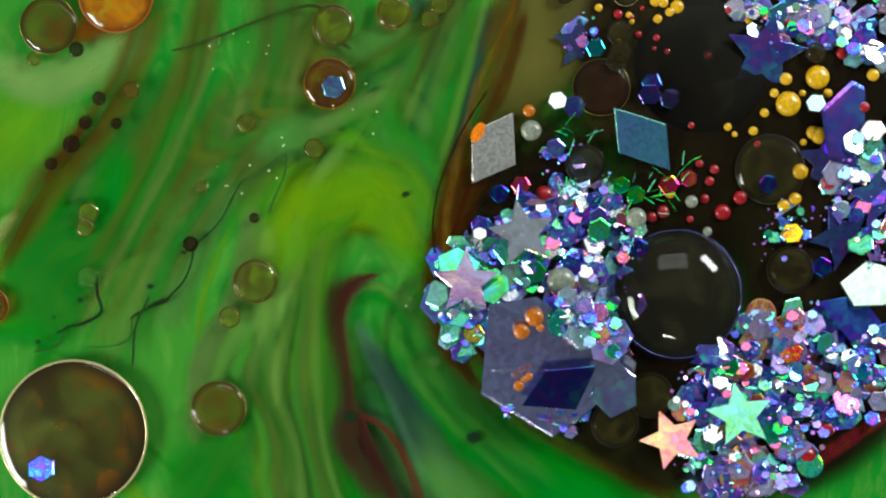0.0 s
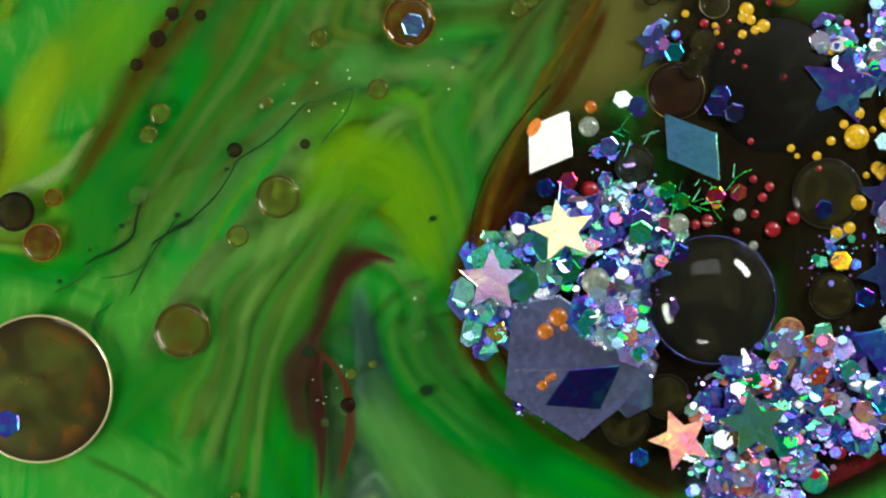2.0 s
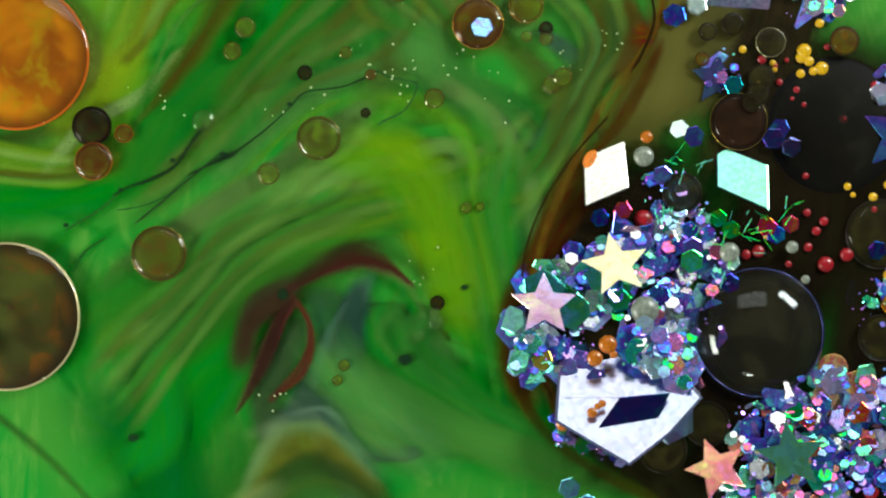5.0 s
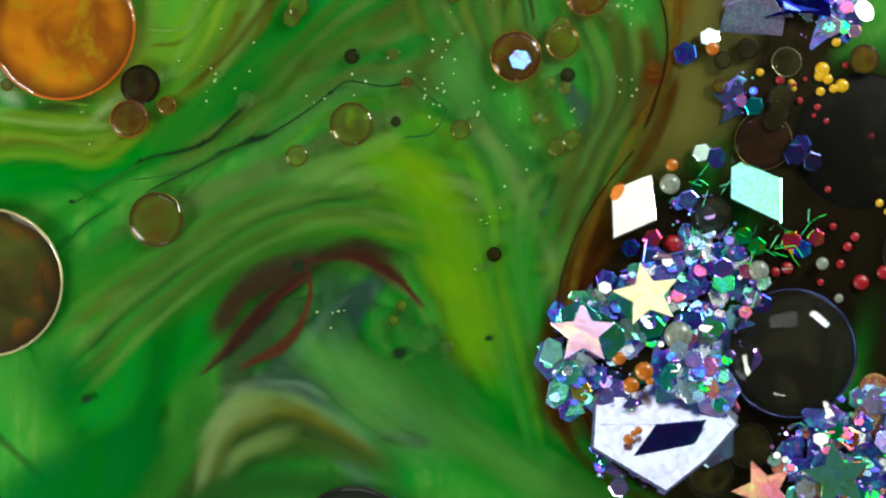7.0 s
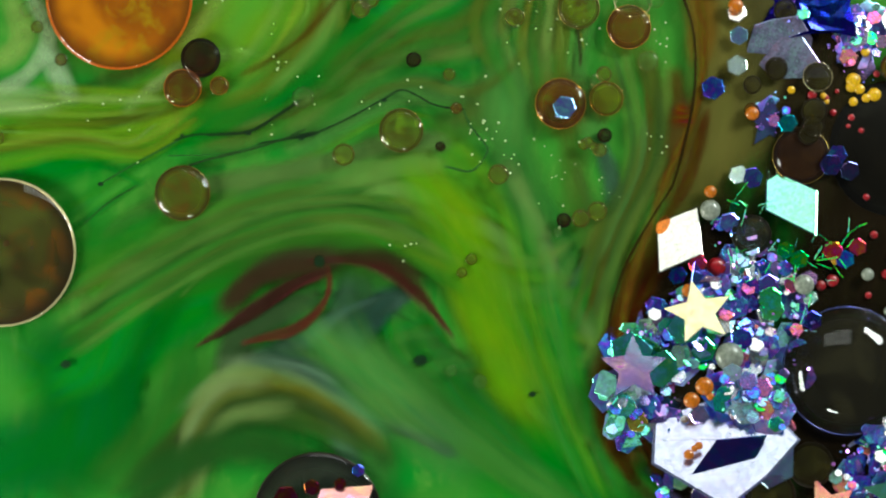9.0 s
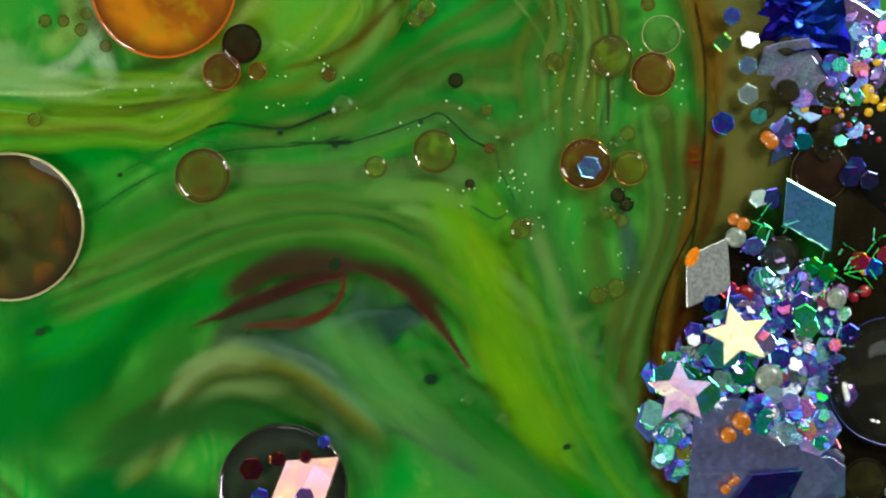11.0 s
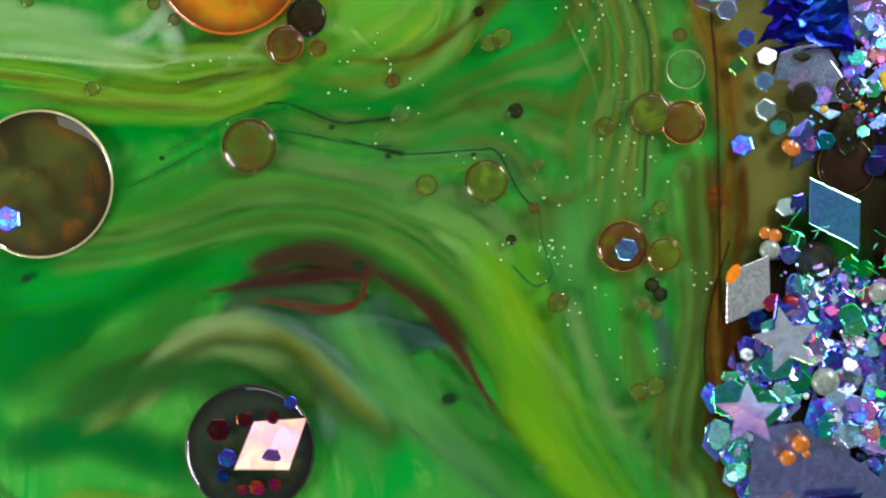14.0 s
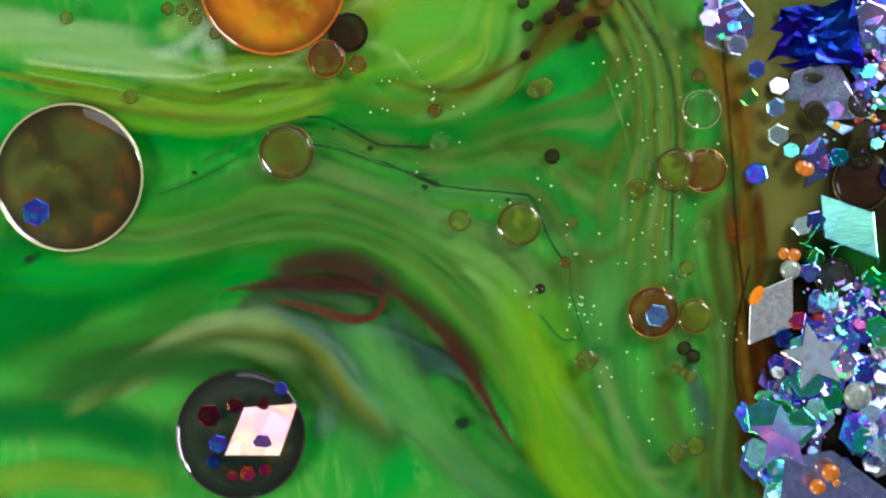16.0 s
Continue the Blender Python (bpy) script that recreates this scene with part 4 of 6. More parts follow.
    B([(770, 400), (815, 230), (860, 90)], 34, rgb(34, 138, 44), vivid)
    B([(480, 600), (520, 450), (575, 300), (680, 210)], 18, rgb(122, 164, 90), pale)
    B([(480, 880), (485, 720), (525, 580)], 34, rgb(104, 146, 40), lime)
    B([(330, 830), (420, 890)], 56, VIVID, vivid)
    B([(300, 560), (350, 430), (400, 330)], 30, GREY, pale)
    B([(840, 790), (960, 850), (1080, 900)], 62, VIVID, vivid)
    B([(860, 20), (840, 140), (800, 300)], 12, SLATE, "slate-grey streak in green paint")
    # early colour between the drops
    M = lambda pts, w, c, lab, **k: streak(PAINT, 3.5, pts, w, c, lab, **k)
    M([(150, 20), (110, 110), (70, 200), (20, 270)], 46, rgb(146, 176, 34), lime)
    M([(0, 345), (60, 275), (150, 220), (210, 150)], 14, rgb(150, 180, 120), pale)
    M([(20, 60), (50, 150), (20, 250)], 20, rgb(150, 178, 90), pale)
    M([(300, 40), (225, 180), (160, 280)], 36, rgb(20, 140, 30), vivid)
    M([(400, 10), (350, 110), (290, 210), (190, 330)], 40, rgb(24, 142, 36), vivid)
    M([(560, 240), (470, 350), (380, 480), (250, 640)], 22, rgb(116, 160, 84), pale)
    M([(600, 300), (540, 420), (470, 560)], 26, rgb(104, 146, 60), pale)
    M([(560, 200), (420, 330), (290, 440), (180, 560)], 20, rgb(98, 132, 78), pale)
    M([(650, 250), (680, 330), (735, 420), (750, 470)], 46, rgb(132, 174, 22), "bright tongue of yellow-green paint")
    M([(770, 220), (800, 330), (830, 440)], 34, rgb(40, 166, 36), vivid)
    M([(620, 700), (700, 760), (800, 800), (900, 850)], 46, rgb(78, 140, 66), pale)
    M([(420, 640), (330, 760), (250, 860)], 60, rgb(22, 140, 34), vivid)
    M([(520, 620), (480, 760), (500, 860)], 30, rgb(60, 86, 60), "slate-grey streak in green paint")
    M([(700, 120), (800, 150), (870, 230), (880, 320)], 20, rgb(112, 150, 90), pale)
    M([(960, 60), (930, 150), (950, 230)], 26, rgb(96, 104, 44), olive)
    M([(595, 520), (605, 620), (592, 740), (600, 860)], 26, rgb(50, 82, 86), "slate-grey streak in green paint")
    # what drifts in towards the end
    E = lambda pts, w, c, lab, **k: streak(PAINT, 16.0, pts, w, c, lab, **k)
    E([(365, 50), (385, 115)], 22, rgb(170, 196, 180), pale, enter=(8.0, -200, -700))
    E([(60, 130), (240, 175), (420, 195), (550, 165)], 28, rgb(116, 164, 34), lime, enter=(8.0, -200, -700))
    E([(-20, 128), (190, 165), (330, 195), (470, 220), (590, 180)], 7, rgb(116, 120, 32), olive, enter=(8.0, -200, -700))
    E([(690, 80), (760, 40), (880, 40)], 66, rgb(108, 172, 62), lime, enter=(8.0, -200, -700))
    E([(730, 120), (830, 105)], 44, rgb(128, 176, 40), lime, enter=(8.0, -200, -700))
    E([(660, 200), (730, 215), (830, 205), (900, 160), (930, 80)], 10, rgb(116, 124, 36), olive, enter=(8.0, -200, -700))
    E([(940, 70), (1000, 170), (1060, 240)], 64, rgb(40, 150, 58), vivid, enter=(8.0, -200, -700))
    E([(1060, -20), (1130, 80), (1165, 210), (1180, 360)], 15, rgb(112, 116, 44), olive, enter=(8.0, -200, -700))
    E([(1010, -20), (1090, 90), (1130, 230), (1120, 320)], 13, rgb(108, 134, 62), olive, enter=(8.0, -200, -700))
    E([(1120, 330), (1090, 450), (1060, 560)], 52, rgb(88, 148, 78), pale)
    E([(1200, 330), (1180, 460), (1210, 640)], 26, rgb(84, 140, 72), pale)
    E([(-20, 860), (100, 842), (270, 860)], 34, rgb(108, 150, 44), lime, enter=(7.0, -300, 600))
    E([(-20, 740), (140, 742), (290, 790)], 50, rgb(8, 100, 40), vivid, enter=(7.0, -300, 600))
    E([(-20, 620), (90, 560), (220, 500), (380, 440)], 46, rgb(16, 116, 32), vivid, enter=(7.0, -300, 600))
    E([(80, 700), (190, 680), (300, 640)], 16, rgb(60, 92, 44), "dark green paint streak", enter=(7.0, -300, 600))
    # fine lines of the late swirl
    F = lambda pts, c, w=4.5, lab="fine line of paint in the swirl": streak(PAINT, 14.5, pts, w, c, lab, me=DISC_LINE, stretch=2.5, gap=1.6, name="paint_line", enter=(9.0, -400, -1300))
    pale_line, mud_line = rgb(128, 170, 96), rgb(104, 112, 36)
    F([(0, 130), (120, 150), (260, 190), (400, 200), (490, 165), (500, 110)], mud_line, 5)
    F([(0, 118), (140, 140), (280, 178), (390, 185), (460, 150)], pale_line)
    F([(0, 95), (140, 110), (270, 120), (330, 110)], rgb(170, 196, 140), 7)
    F([(20, 150), (170, 172), (300, 208), (420, 210)], rgb(120, 160, 50))
    F([(590, 150), (640, 186), (700, 180), (780, 150), (850, 100), (880, 40)], mud_line, 5)
    F([(600, 120), (660, 168), (740, 150), (810, 100)], pale_line)
    F([(640, 60), (700, 110), (780, 70), (800, 20)], rgb(140, 184, 92), 7)
    F([(1040, 20), (1090, 120), (1115, 240), (1060, 290)], mud_line, 5)
    F([(1060, 0), (1110, 100), (1135, 220), (1130, 330)], pale_line)
    F([(1085, 0), (1125, 90), (1150, 200), (1155, 330)], rgb(120, 130, 56))
    F([(1020, 60), (1060, 160), (1080, 260)], pale_line)
    F([(380, 440), (520, 390), (660, 380), (780, 420)], rgb(78, 124, 58), 7)
    # broad soft masses
    P([(60, 620), (180, 690), (120, 800)], 90, rgb(14, 112, 38), vivid)
    P([(330, 640), (300, 740), (200, 860)], 50, rgb(50, 116, 42), vivid)
    B([(120, 560), (60, 470), (150, 420)], 60, rgb(40, 128, 40), vivid)
    B([(600, 640), (570, 780), (560, 900)], 50, rgb(58, 118, 40), vivid)
    B([(420, 760), (330, 880)], 60, rgb(40, 130, 38), vivid)
    E([(40, 480), (160, 480), (300, 440)], 46, rgb(30, 146, 44), vivid)
    E([(560, 620), (640, 700), (640, 800)], 60, rgb(74, 140, 72), pale, enter=(7.0, -300, 600))
    E([(560, 600), (590, 680), (575, 760)], 22, rgb(88, 130, 110), "slate-grey streak in green paint")
    fans()
    for shift, wide, tint in ((-22, 54, rgb(112, 176, 26)), (14, 70, rgb(124, 178, 22))):
        P([(745 + shift, 310), (800 + shift, 390), (850 + shift, 490), (885 + shift, 600), (925 + shift, 700)], wide, tint, "bright tongue of yellow-green paint", me=DISC_WISP, gap=1.1, step=2)
    P([(560, 590), (640, 650), (720, 720)], 70, rgb(100, 170, 92), pale, me=DISC_WISP, gap=0.8)
    P([(250, 870), (350, 805), (470, 792), (580, 840)], 44, rgb(40, 92, 40), "dark green paint streak")
    # the red streak itself
    red = "dark red paint streak with feathered edges"
    P([(590, 455), (510, 462), (450, 492), (400, 540)], 24, rgb(66, 60, 46), red)
    P([(575, 478), (500, 515), (430, 560), (350, 612)], 15, rgb(74, 38, 44), red, taper=True)
    P([(570, 485), (520, 505), (470, 540)], 10, rgb(90, 36, 46), red)
    P([(580, 470), (580, 520), (535, 570), (430, 608)], 7, rgb(90, 40, 40), red)
    P([(545, 462), (640, 462), (705, 493), (755, 540), (800, 594)], 15, rgb(80, 42, 48), red, taper=True)
    P([(640, 462), (705, 490), (755, 536), (795, 586)], 7, rgb(96, 38, 46), red, taper=True)
    P([(600, 458), (680, 466), (738, 510), (780, 565)], 18, rgb(72, 36, 32), red, taper=True)
    P([(605, 450), (690, 456), (745, 500)], 20, rgb(60, 54, 36), red, me=DISC_WISP)
    P([(572, 470), (500, 478), (440, 500), (405, 540)], 26, rgb(70, 48, 40), red, me=DISC_WISP)
    P([(575, 480), (510, 508), (440, 560), (360, 608)], 11, rgb(60, 34, 32), red, taper=True)
    P([(585, 490), (572, 540), (520, 588), (440, 606)], 9, rgb(96, 40, 36), red, taper=True)
    P([(565, 463)], 12, NIGHT, "black speck in dark red paint", me=DISC_STAIN)
    # threads of ink
    ink = "thin wavy black ink thread in green paint"
    T = lambda t, pts, w, c=NIGHT, lab=ink: streak(PAINT, t, pts, w, c, lab, me=DISC_INK, stretch=2.5, gap=2.0, name="ink_thread")
    T(9.0, [(184, 322), (250, 284), (330, 241)], 2.6, rgb(44, 96, 46))
    T(9.0, [(310, 248), (345, 239), (380, 238)], 3.0)
    T(9.0, [(370, 239), (440, 233), (490, 205), (530, 178)], 4.2)
    T(9.0, [(300, 276), (400, 272), (470, 252)], 2.4, rgb(44, 96, 46))
    T(9.0, [(460, 254), (530, 243), (560, 236)], 3.0)
    T(9.0, [(520, 243), (556, 237)], 7)
    T(9.0, [(560, 236), (620, 208), (680, 175), (715, 160), (770, 186), (820, 194)], 2.6)
    T(9.0, [(820, 194), (832, 222), (846, 240), (862, 268), (835, 302), (792, 296)], 3.0, rgb(48, 92, 50))
    T(9.0, [(150, 395), (190, 360), (240, 330)], 2.6, rgb(40, 84, 40))
    T(16.0, [(1110, -10), (1180, 105), (1198, 230), (1192, 330), (1188, 460)], 4.5, rgb(52, 66, 34))
    T(0.0, [(235, 640), (240, 580), (262, 530)], 3, rgb(40, 66, 40))
    # brown stains strung with beads
    streak(PAINT, 0.0, [(240, 40), (210, 130), (172, 185), (130, 255), (80, 330), (20, 440), (0, 480)], 10, rgb(84, 60, 14), brown, me=DISC_WISP, stretch=2.2, gap=1.3)
    B([(150, 215), (110, 275), (80, 320)], 8, rgb(82, 52, 12), brown)
    B([(215, 20), (140, 60)], 30, rgb(120, 60, 8), brown)


wisps()
bands()


# ---- oil drops ----
SKIN = drop_skin_material("clear_oil", (0.97, 0.96, 0.90))
AMBER_SKIN = drop_skin_material("amber_oil", (1.0, 0.93, 0.74))
DARK_SKIN = drop_skin_material("dark_oil_skin", (0.92, 0.90, 0.86), 0.35)
GLOSS_SKIN = drop_skin_material("glossy_dark_oil_skin", (0.92, 0.90, 0.86), 0.7)
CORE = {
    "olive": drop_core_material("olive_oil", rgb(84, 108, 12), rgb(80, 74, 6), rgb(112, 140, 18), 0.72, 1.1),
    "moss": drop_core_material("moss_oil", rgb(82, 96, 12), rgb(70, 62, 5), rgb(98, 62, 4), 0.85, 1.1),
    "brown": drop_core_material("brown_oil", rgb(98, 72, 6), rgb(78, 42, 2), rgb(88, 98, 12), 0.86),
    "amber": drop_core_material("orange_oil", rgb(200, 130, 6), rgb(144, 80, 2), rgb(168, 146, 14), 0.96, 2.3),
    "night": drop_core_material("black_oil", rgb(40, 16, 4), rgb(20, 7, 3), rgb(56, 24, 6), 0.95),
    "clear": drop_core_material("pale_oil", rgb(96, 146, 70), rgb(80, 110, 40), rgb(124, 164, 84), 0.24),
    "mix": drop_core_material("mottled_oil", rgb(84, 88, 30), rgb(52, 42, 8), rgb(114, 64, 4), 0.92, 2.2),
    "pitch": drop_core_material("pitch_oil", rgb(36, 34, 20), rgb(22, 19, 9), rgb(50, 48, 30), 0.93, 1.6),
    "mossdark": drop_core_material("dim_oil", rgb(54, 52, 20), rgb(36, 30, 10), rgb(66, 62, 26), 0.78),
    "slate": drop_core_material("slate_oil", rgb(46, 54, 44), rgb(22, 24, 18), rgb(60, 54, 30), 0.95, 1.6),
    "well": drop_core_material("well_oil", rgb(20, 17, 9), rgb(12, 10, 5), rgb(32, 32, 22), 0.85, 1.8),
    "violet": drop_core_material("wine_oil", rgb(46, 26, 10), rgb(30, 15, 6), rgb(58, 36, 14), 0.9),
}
RIM = {
    "gold": plain_material("gold_brown_rim", rgb(220, 160, 70), 0.22, 0.75, coat=0.6),
    "brown": plain_material("brown_rim", rgb(150, 126, 54), 0.22, 0.75, coat=0.6),
    "rust": plain_material("rust_rim", rgb(190, 96, 10), 0.3, 0.0, coat=0.5),
    # the domes' bright edge arcs, put in as a pale metallic ring
    "pale": plain_material("edge_glint_rim", rgb(235, 220, 170), 0.25, 0.6, coat=0.6),
    # bluish caustics at the big dome's edge, put in as a coloured ring
    "blue": plain_material("blue_caustic_rim", rgb(80, 90, 150), 0.2, 0.8, coat=0.6),
    "dark": plain_material("dark_rim", rgb(34, 28, 18), 0.3, 0.0, coat=0.5),
}
DOMES = {}


def dome_mesh(height, skin):
    key = (height, skin.name)
    if key not in DOMES:
        DOMES[key] = mesh_of(drop_bm(height) if height < 0.5 else lens_bm(height, 10, 40, 0.5), "dome", skin)
    return DOMES[key]


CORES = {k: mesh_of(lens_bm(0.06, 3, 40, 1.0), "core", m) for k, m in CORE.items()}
RINGS = {k: mesh_of(ring_bm(0.985, 0.017, flat=0.8), "rim", m) for k, m in RIM.items()}


def oil_drop(way, r, core, rim, label, z=None, height=0.205, skin=None, turn=None, category="oil drop", thin=1.0, step=1):
    root = new("oil_drop")
    z = LEVEL[0] + 0.6 if z is None else z
    tagged(root, label, category)
    if rim in ("gold", "rust"):
        part("halo", DISC_SOFT, root, "thin brown dye seeping round the drop", place=(0, 0, -0.2 * S), scale=(r * 1.7 * S, r * 1.45 * S, r * S), turn=(0, 0, random.random() * 3), colour=rgb(104, 70, 14))
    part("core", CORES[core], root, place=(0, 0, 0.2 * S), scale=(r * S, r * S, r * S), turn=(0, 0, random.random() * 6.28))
    part("dome", dome_mesh(height, skin or SKIN), root, place=(0, 0, 0.8 * S), scale=(r * S, r * S, r * S))
    if rim:
        part("rim", RINGS[rim], root, place=(0, 0, 0.6 * S), scale=(r * S, r * S, r * S * 0.8 * thin))
    moving(root, way, z, turn if turn is not None else None, step=step)
    return root


def froth():
    """Groups of tiny bubbles that drift together."""
    mat = plain_material("tiny_bubble_skin", rgb(176, 192, 140), 0.12, coat=1.0)
    me = mesh_of(lens_bm(0.7, 3, 10, 0.5), "bubble", mat)
    early, later = ((9.0, 925, 60, 60, 7), (9.0, 850, 225, 26, 6), (9.0, 1095, 40, 40, 7), (9.0, 1160, 250, 26, 6), (9.0, 1180, 80, 40, 7), (9.0, 690, 165, 60, 6), (9.0, 480, 100, 60, 6), (9.0, 960, 250, 60, 5), (9.0, 1080, 330, 60, 5), (12.5, 1080, 60, 60, 9), (12.5, 1120, 200, 50, 7)), (
        (12.5, 960, 400, 40, 6), (12.5, 320, 190, 90, 6), (12.5, 640, 150, 120, 8), (16.0, 1090, 130, 50, 10), (16.0, 1130, 420, 60, 9), (16.0, 1210, 460, 40, 7), (16.0, 940, 540, 40, 5), (16.0, 660, 150, 60, 5), (0.0, 620, 180, 80, 6), (0.0, 420, 120, 70, 5), (0.0, 490, 290, 50, 5), (3.5, 560, 110, 40, 5))
    for t, x, y, reach, count in early + later:
        root = new("bubble_group")
        tagged(root, "scattered tiny pale bubbles in green paint", "bubbles")
        for k in range(count):
            a, d, r = random.uniform(0, 6.28), reach * math.sqrt(random.random()), random.uniform(1.0, 2.5)
            part("bubble", me, root, place=(d * math.cos(a) * S, d * math.sin(a) * S, 0), scale=(r * S, r * S, r * S))
        moving(root, lone(PAINT, t, x, y), LEVEL[0] + 0.3, None, step=2)


def drops():
    lab = "clear olive oil drop standing in green paint"
    for key, r, core, rim, text in (
            ("dropA", 39, "olive", "brown", lab), ("dropB", 49, "moss", "brown", "large clear olive oil drop in green paint"),
            ("dropC", 19.5, "olive", "brown", lab), ("drop1", 45, "brown", "gold", "brown-rimmed oil drop with a hexagon flake inside"),
            ("dropD", 18, "olive", "brown", lab), ("dropE", 11, "olive", "brown", "tiny olive oil drop in green paint"),
            ("dropF", 18, "olive", "brown", lab), ("circ", 18.5, "clear", "dark", "faint clear ringed drop at the end of an ink thread"),
            ("dropG", 16, "olive", "brown", lab), ("dropH", 30, "olive", "gold", "brown-rimmed olive oil drop"),
            ("dropI", 39, "brown", "gold", "dark amber oil drop with a brown rim"), ("dropJ", 34, "clear", "pale", "clear oil drop with a thin rim"),
            ("dropK", 18, "clear", "brown", "small clear oil drop"), ("dropL", 16.5, "olive", "brown", lab),
            ("dropM", 16, "olive", "brown", lab), ("dropN", 12.5, "olive", "brown", "tiny olive oil drop in green paint"),
            ("orb2", 33, "brown", "rust", "amber oil drop with a rust-red rim"), ("orb3", 16, "brown", "rust", "small amber oil drop with a rust-red rim")):
        oil_drop(WAY[key], r, core, rim, text, skin=AMBER_SKIN if rim in ("gold", "rust") else SKIN)
    oil_drop(WAY["orb1"], 35, "night", None, "almost black round oil drop", skin=DARK_SKIN)
    oil_drop(WAY["darkdot"], 13.5, "night", None, "small dark brown oil bead", skin=DARK_SKIN)
    oil_drop(WAY["left_dome"], 131, "mix", "pale", "large mottled brown and olive oil dome with a bright edge ring", height=0.09, thin=0.5)
    oil_drop(WAY["orange_dome"], 129, "amber", "rust", "large translucent orange oil dome with a rust rim", height=0.08, skin=AMBER_SKIN, thin=0.5)
    oil_drop(WAY["bottom_dome"], 114, "slate", "dark", "dark round oil dome holding glitter and a pink diamond flake", height=0.10)
    one = lambda t, x, y: lone(PAINT, t, x, y)
    some_a = (
            (0.0, 86, 45, 51, "moss", "brown", "large olive oil drop with a yellow bead"), (0.0, 590, 45, 37, "olive", "brown", lab),
            (0.0, 380, 76, 12, "clear", "brown", "tiny clear oil drop"), (0.0, 232, 160, 15, "brown", "brown", "small brown oil drop"),
            (0.0, 206, 219, 10, "night", None, "small dark brown oil bead"), (0.0, 205, -8, 66, "amber", "rust", "amber oil dome with a rust rim"),
            (0.0, 694, 5, 14, "olive", "brown", lab), (0.0, 674, 36, 12, "clear", "brown", "tiny clear oil drop"), (0.0, 60, 105, 12, "olive", "brown", lab),
            (0.0, 778, 8, 17, "olive", "brown", lab), (0.0, 135, 88, 13, "night", None, "small dark brown oil bead"), (0.0, 450, 386, 9, "night", None, "small dark brown oil bead"),)
    some_b = (
            (0.0, 175, 174, 12, "violet", None, "dark red-brown oil bead"), (0.0, 151, 217, 12, "violet", None, "dark red-brown oil bead"),
            (0.0, 126, 255, 15, "violet", None, "dark red-brown oil bead"), (0.0, 90, 290, 11, "violet", None, "dark red-brown oil bead"),
            (0.0, 728, 536, 13, "clear", None, "tiny clear oil drop"), (0.0, 770, 640, 11, "clear", None, "tiny clear oil drop"),
            (9.0, 1040, 253, 10, "olive", "brown", lab), (9.0, 1062, 266, 12, "olive", "brown", lab), (9.0, 1070, 240, 13, "night", None, "small dark brown oil bead"),
            (9.0, 66, 48, 11, "olive", None, "tiny green oil bead"), (9.0, 48, 17, 13, "clear", "brown", "tiny clear oil drop"), (9.0, 108, 106, 11, "moss", None, "tiny green oil bead"),)
    some_c = (
            (9.0, 1160, 0, 15, "clear", "brown", "small clear oil drop"), (9.0, 808, 192, 10, "brown", None, "small dark brown oil bead"),
            (12.5, 1067, 115, 10, "clear", "brown", "tiny clear oil drop"), (12.5, 1112, 455, 10, "olive", None, "tiny olive oil drop"), (12.5, 1128, 462, 8, "olive", None, "tiny olive oil drop"),
            (16.0, 346, 33, 12, "moss", "brown", "tiny green oil bead"), (16.0, 322, 18, 11, "moss", None, "tiny green oil bead"), (16.0, 296, 16, 12, "moss", None, "tiny green oil bead"),
            (16.0, 118, 32, 12, "olive", "brown", "tiny olive oil drop"), (16.0, 1183, 70, 18, "clear", "brown", "small clear oil drop"), (16.0, 1153, 292, 12, "clear", None, "tiny clear oil drop"),
            (16.0, 1042, 40, 11, "night", None, "small dark brown oil bead"), (16.0, 1028, 64, 10, "night", None, "small dark brown oil bead"),)
    some_d = (
            (16.0, 934, 46, 10, "night", None, "small dark brown oil bead"), (16.0, 930, 98, 9, "night", None, "small dark brown oil bead"), (16.0, 926, 5, 11, "night", None, "small dark brown oil bead"),
            (16.0, 1050, 634, 10, "olive", None, "tiny olive oil drop"), (16.0, 1030, 645, 9, "olive", None, "tiny olive oil drop"), (16.0, 1186, 648, 8, "clear", None, "tiny clear oil drop"),
            (16.0, 1203, 645, 8, "clear", None, "tiny clear oil drop"), (16.0, 1211, 617, 13, "night", None, "small dark brown oil bead"), (16.0, 1236, 135, 13, "brown", "brown", "small amber oil drop"),
            (16.0, 770, 196, 12, "brown", None, "small brown oil bead"),)
    for t, x, y, r, core, rim, text in some_a + some_b + some_c + some_d:
        oil_drop(one(t, x, y), r, core, rim, text, skin=DARK_SKIN if core in ("night", "violet") else SKIN)
    froth()
    for key, r in (("dgdot", 12), ("dot120", 9), ("dot180", 5), ("dot758", 6), ("streakdot", 6), ("th3", 5.5), ("th4", 4.5), ("th2", 3.5)):
        root = new("ink_spot")
        tagged(root, "soft black ink spot in green paint", "ink spot")
        part("film", DISC_STAIN, root, scale=(r * 1.3 * S, r * S, r * S), colour=rgb(22, 44, 26))
        moving(root, WAY[key], level(), None)


drops()


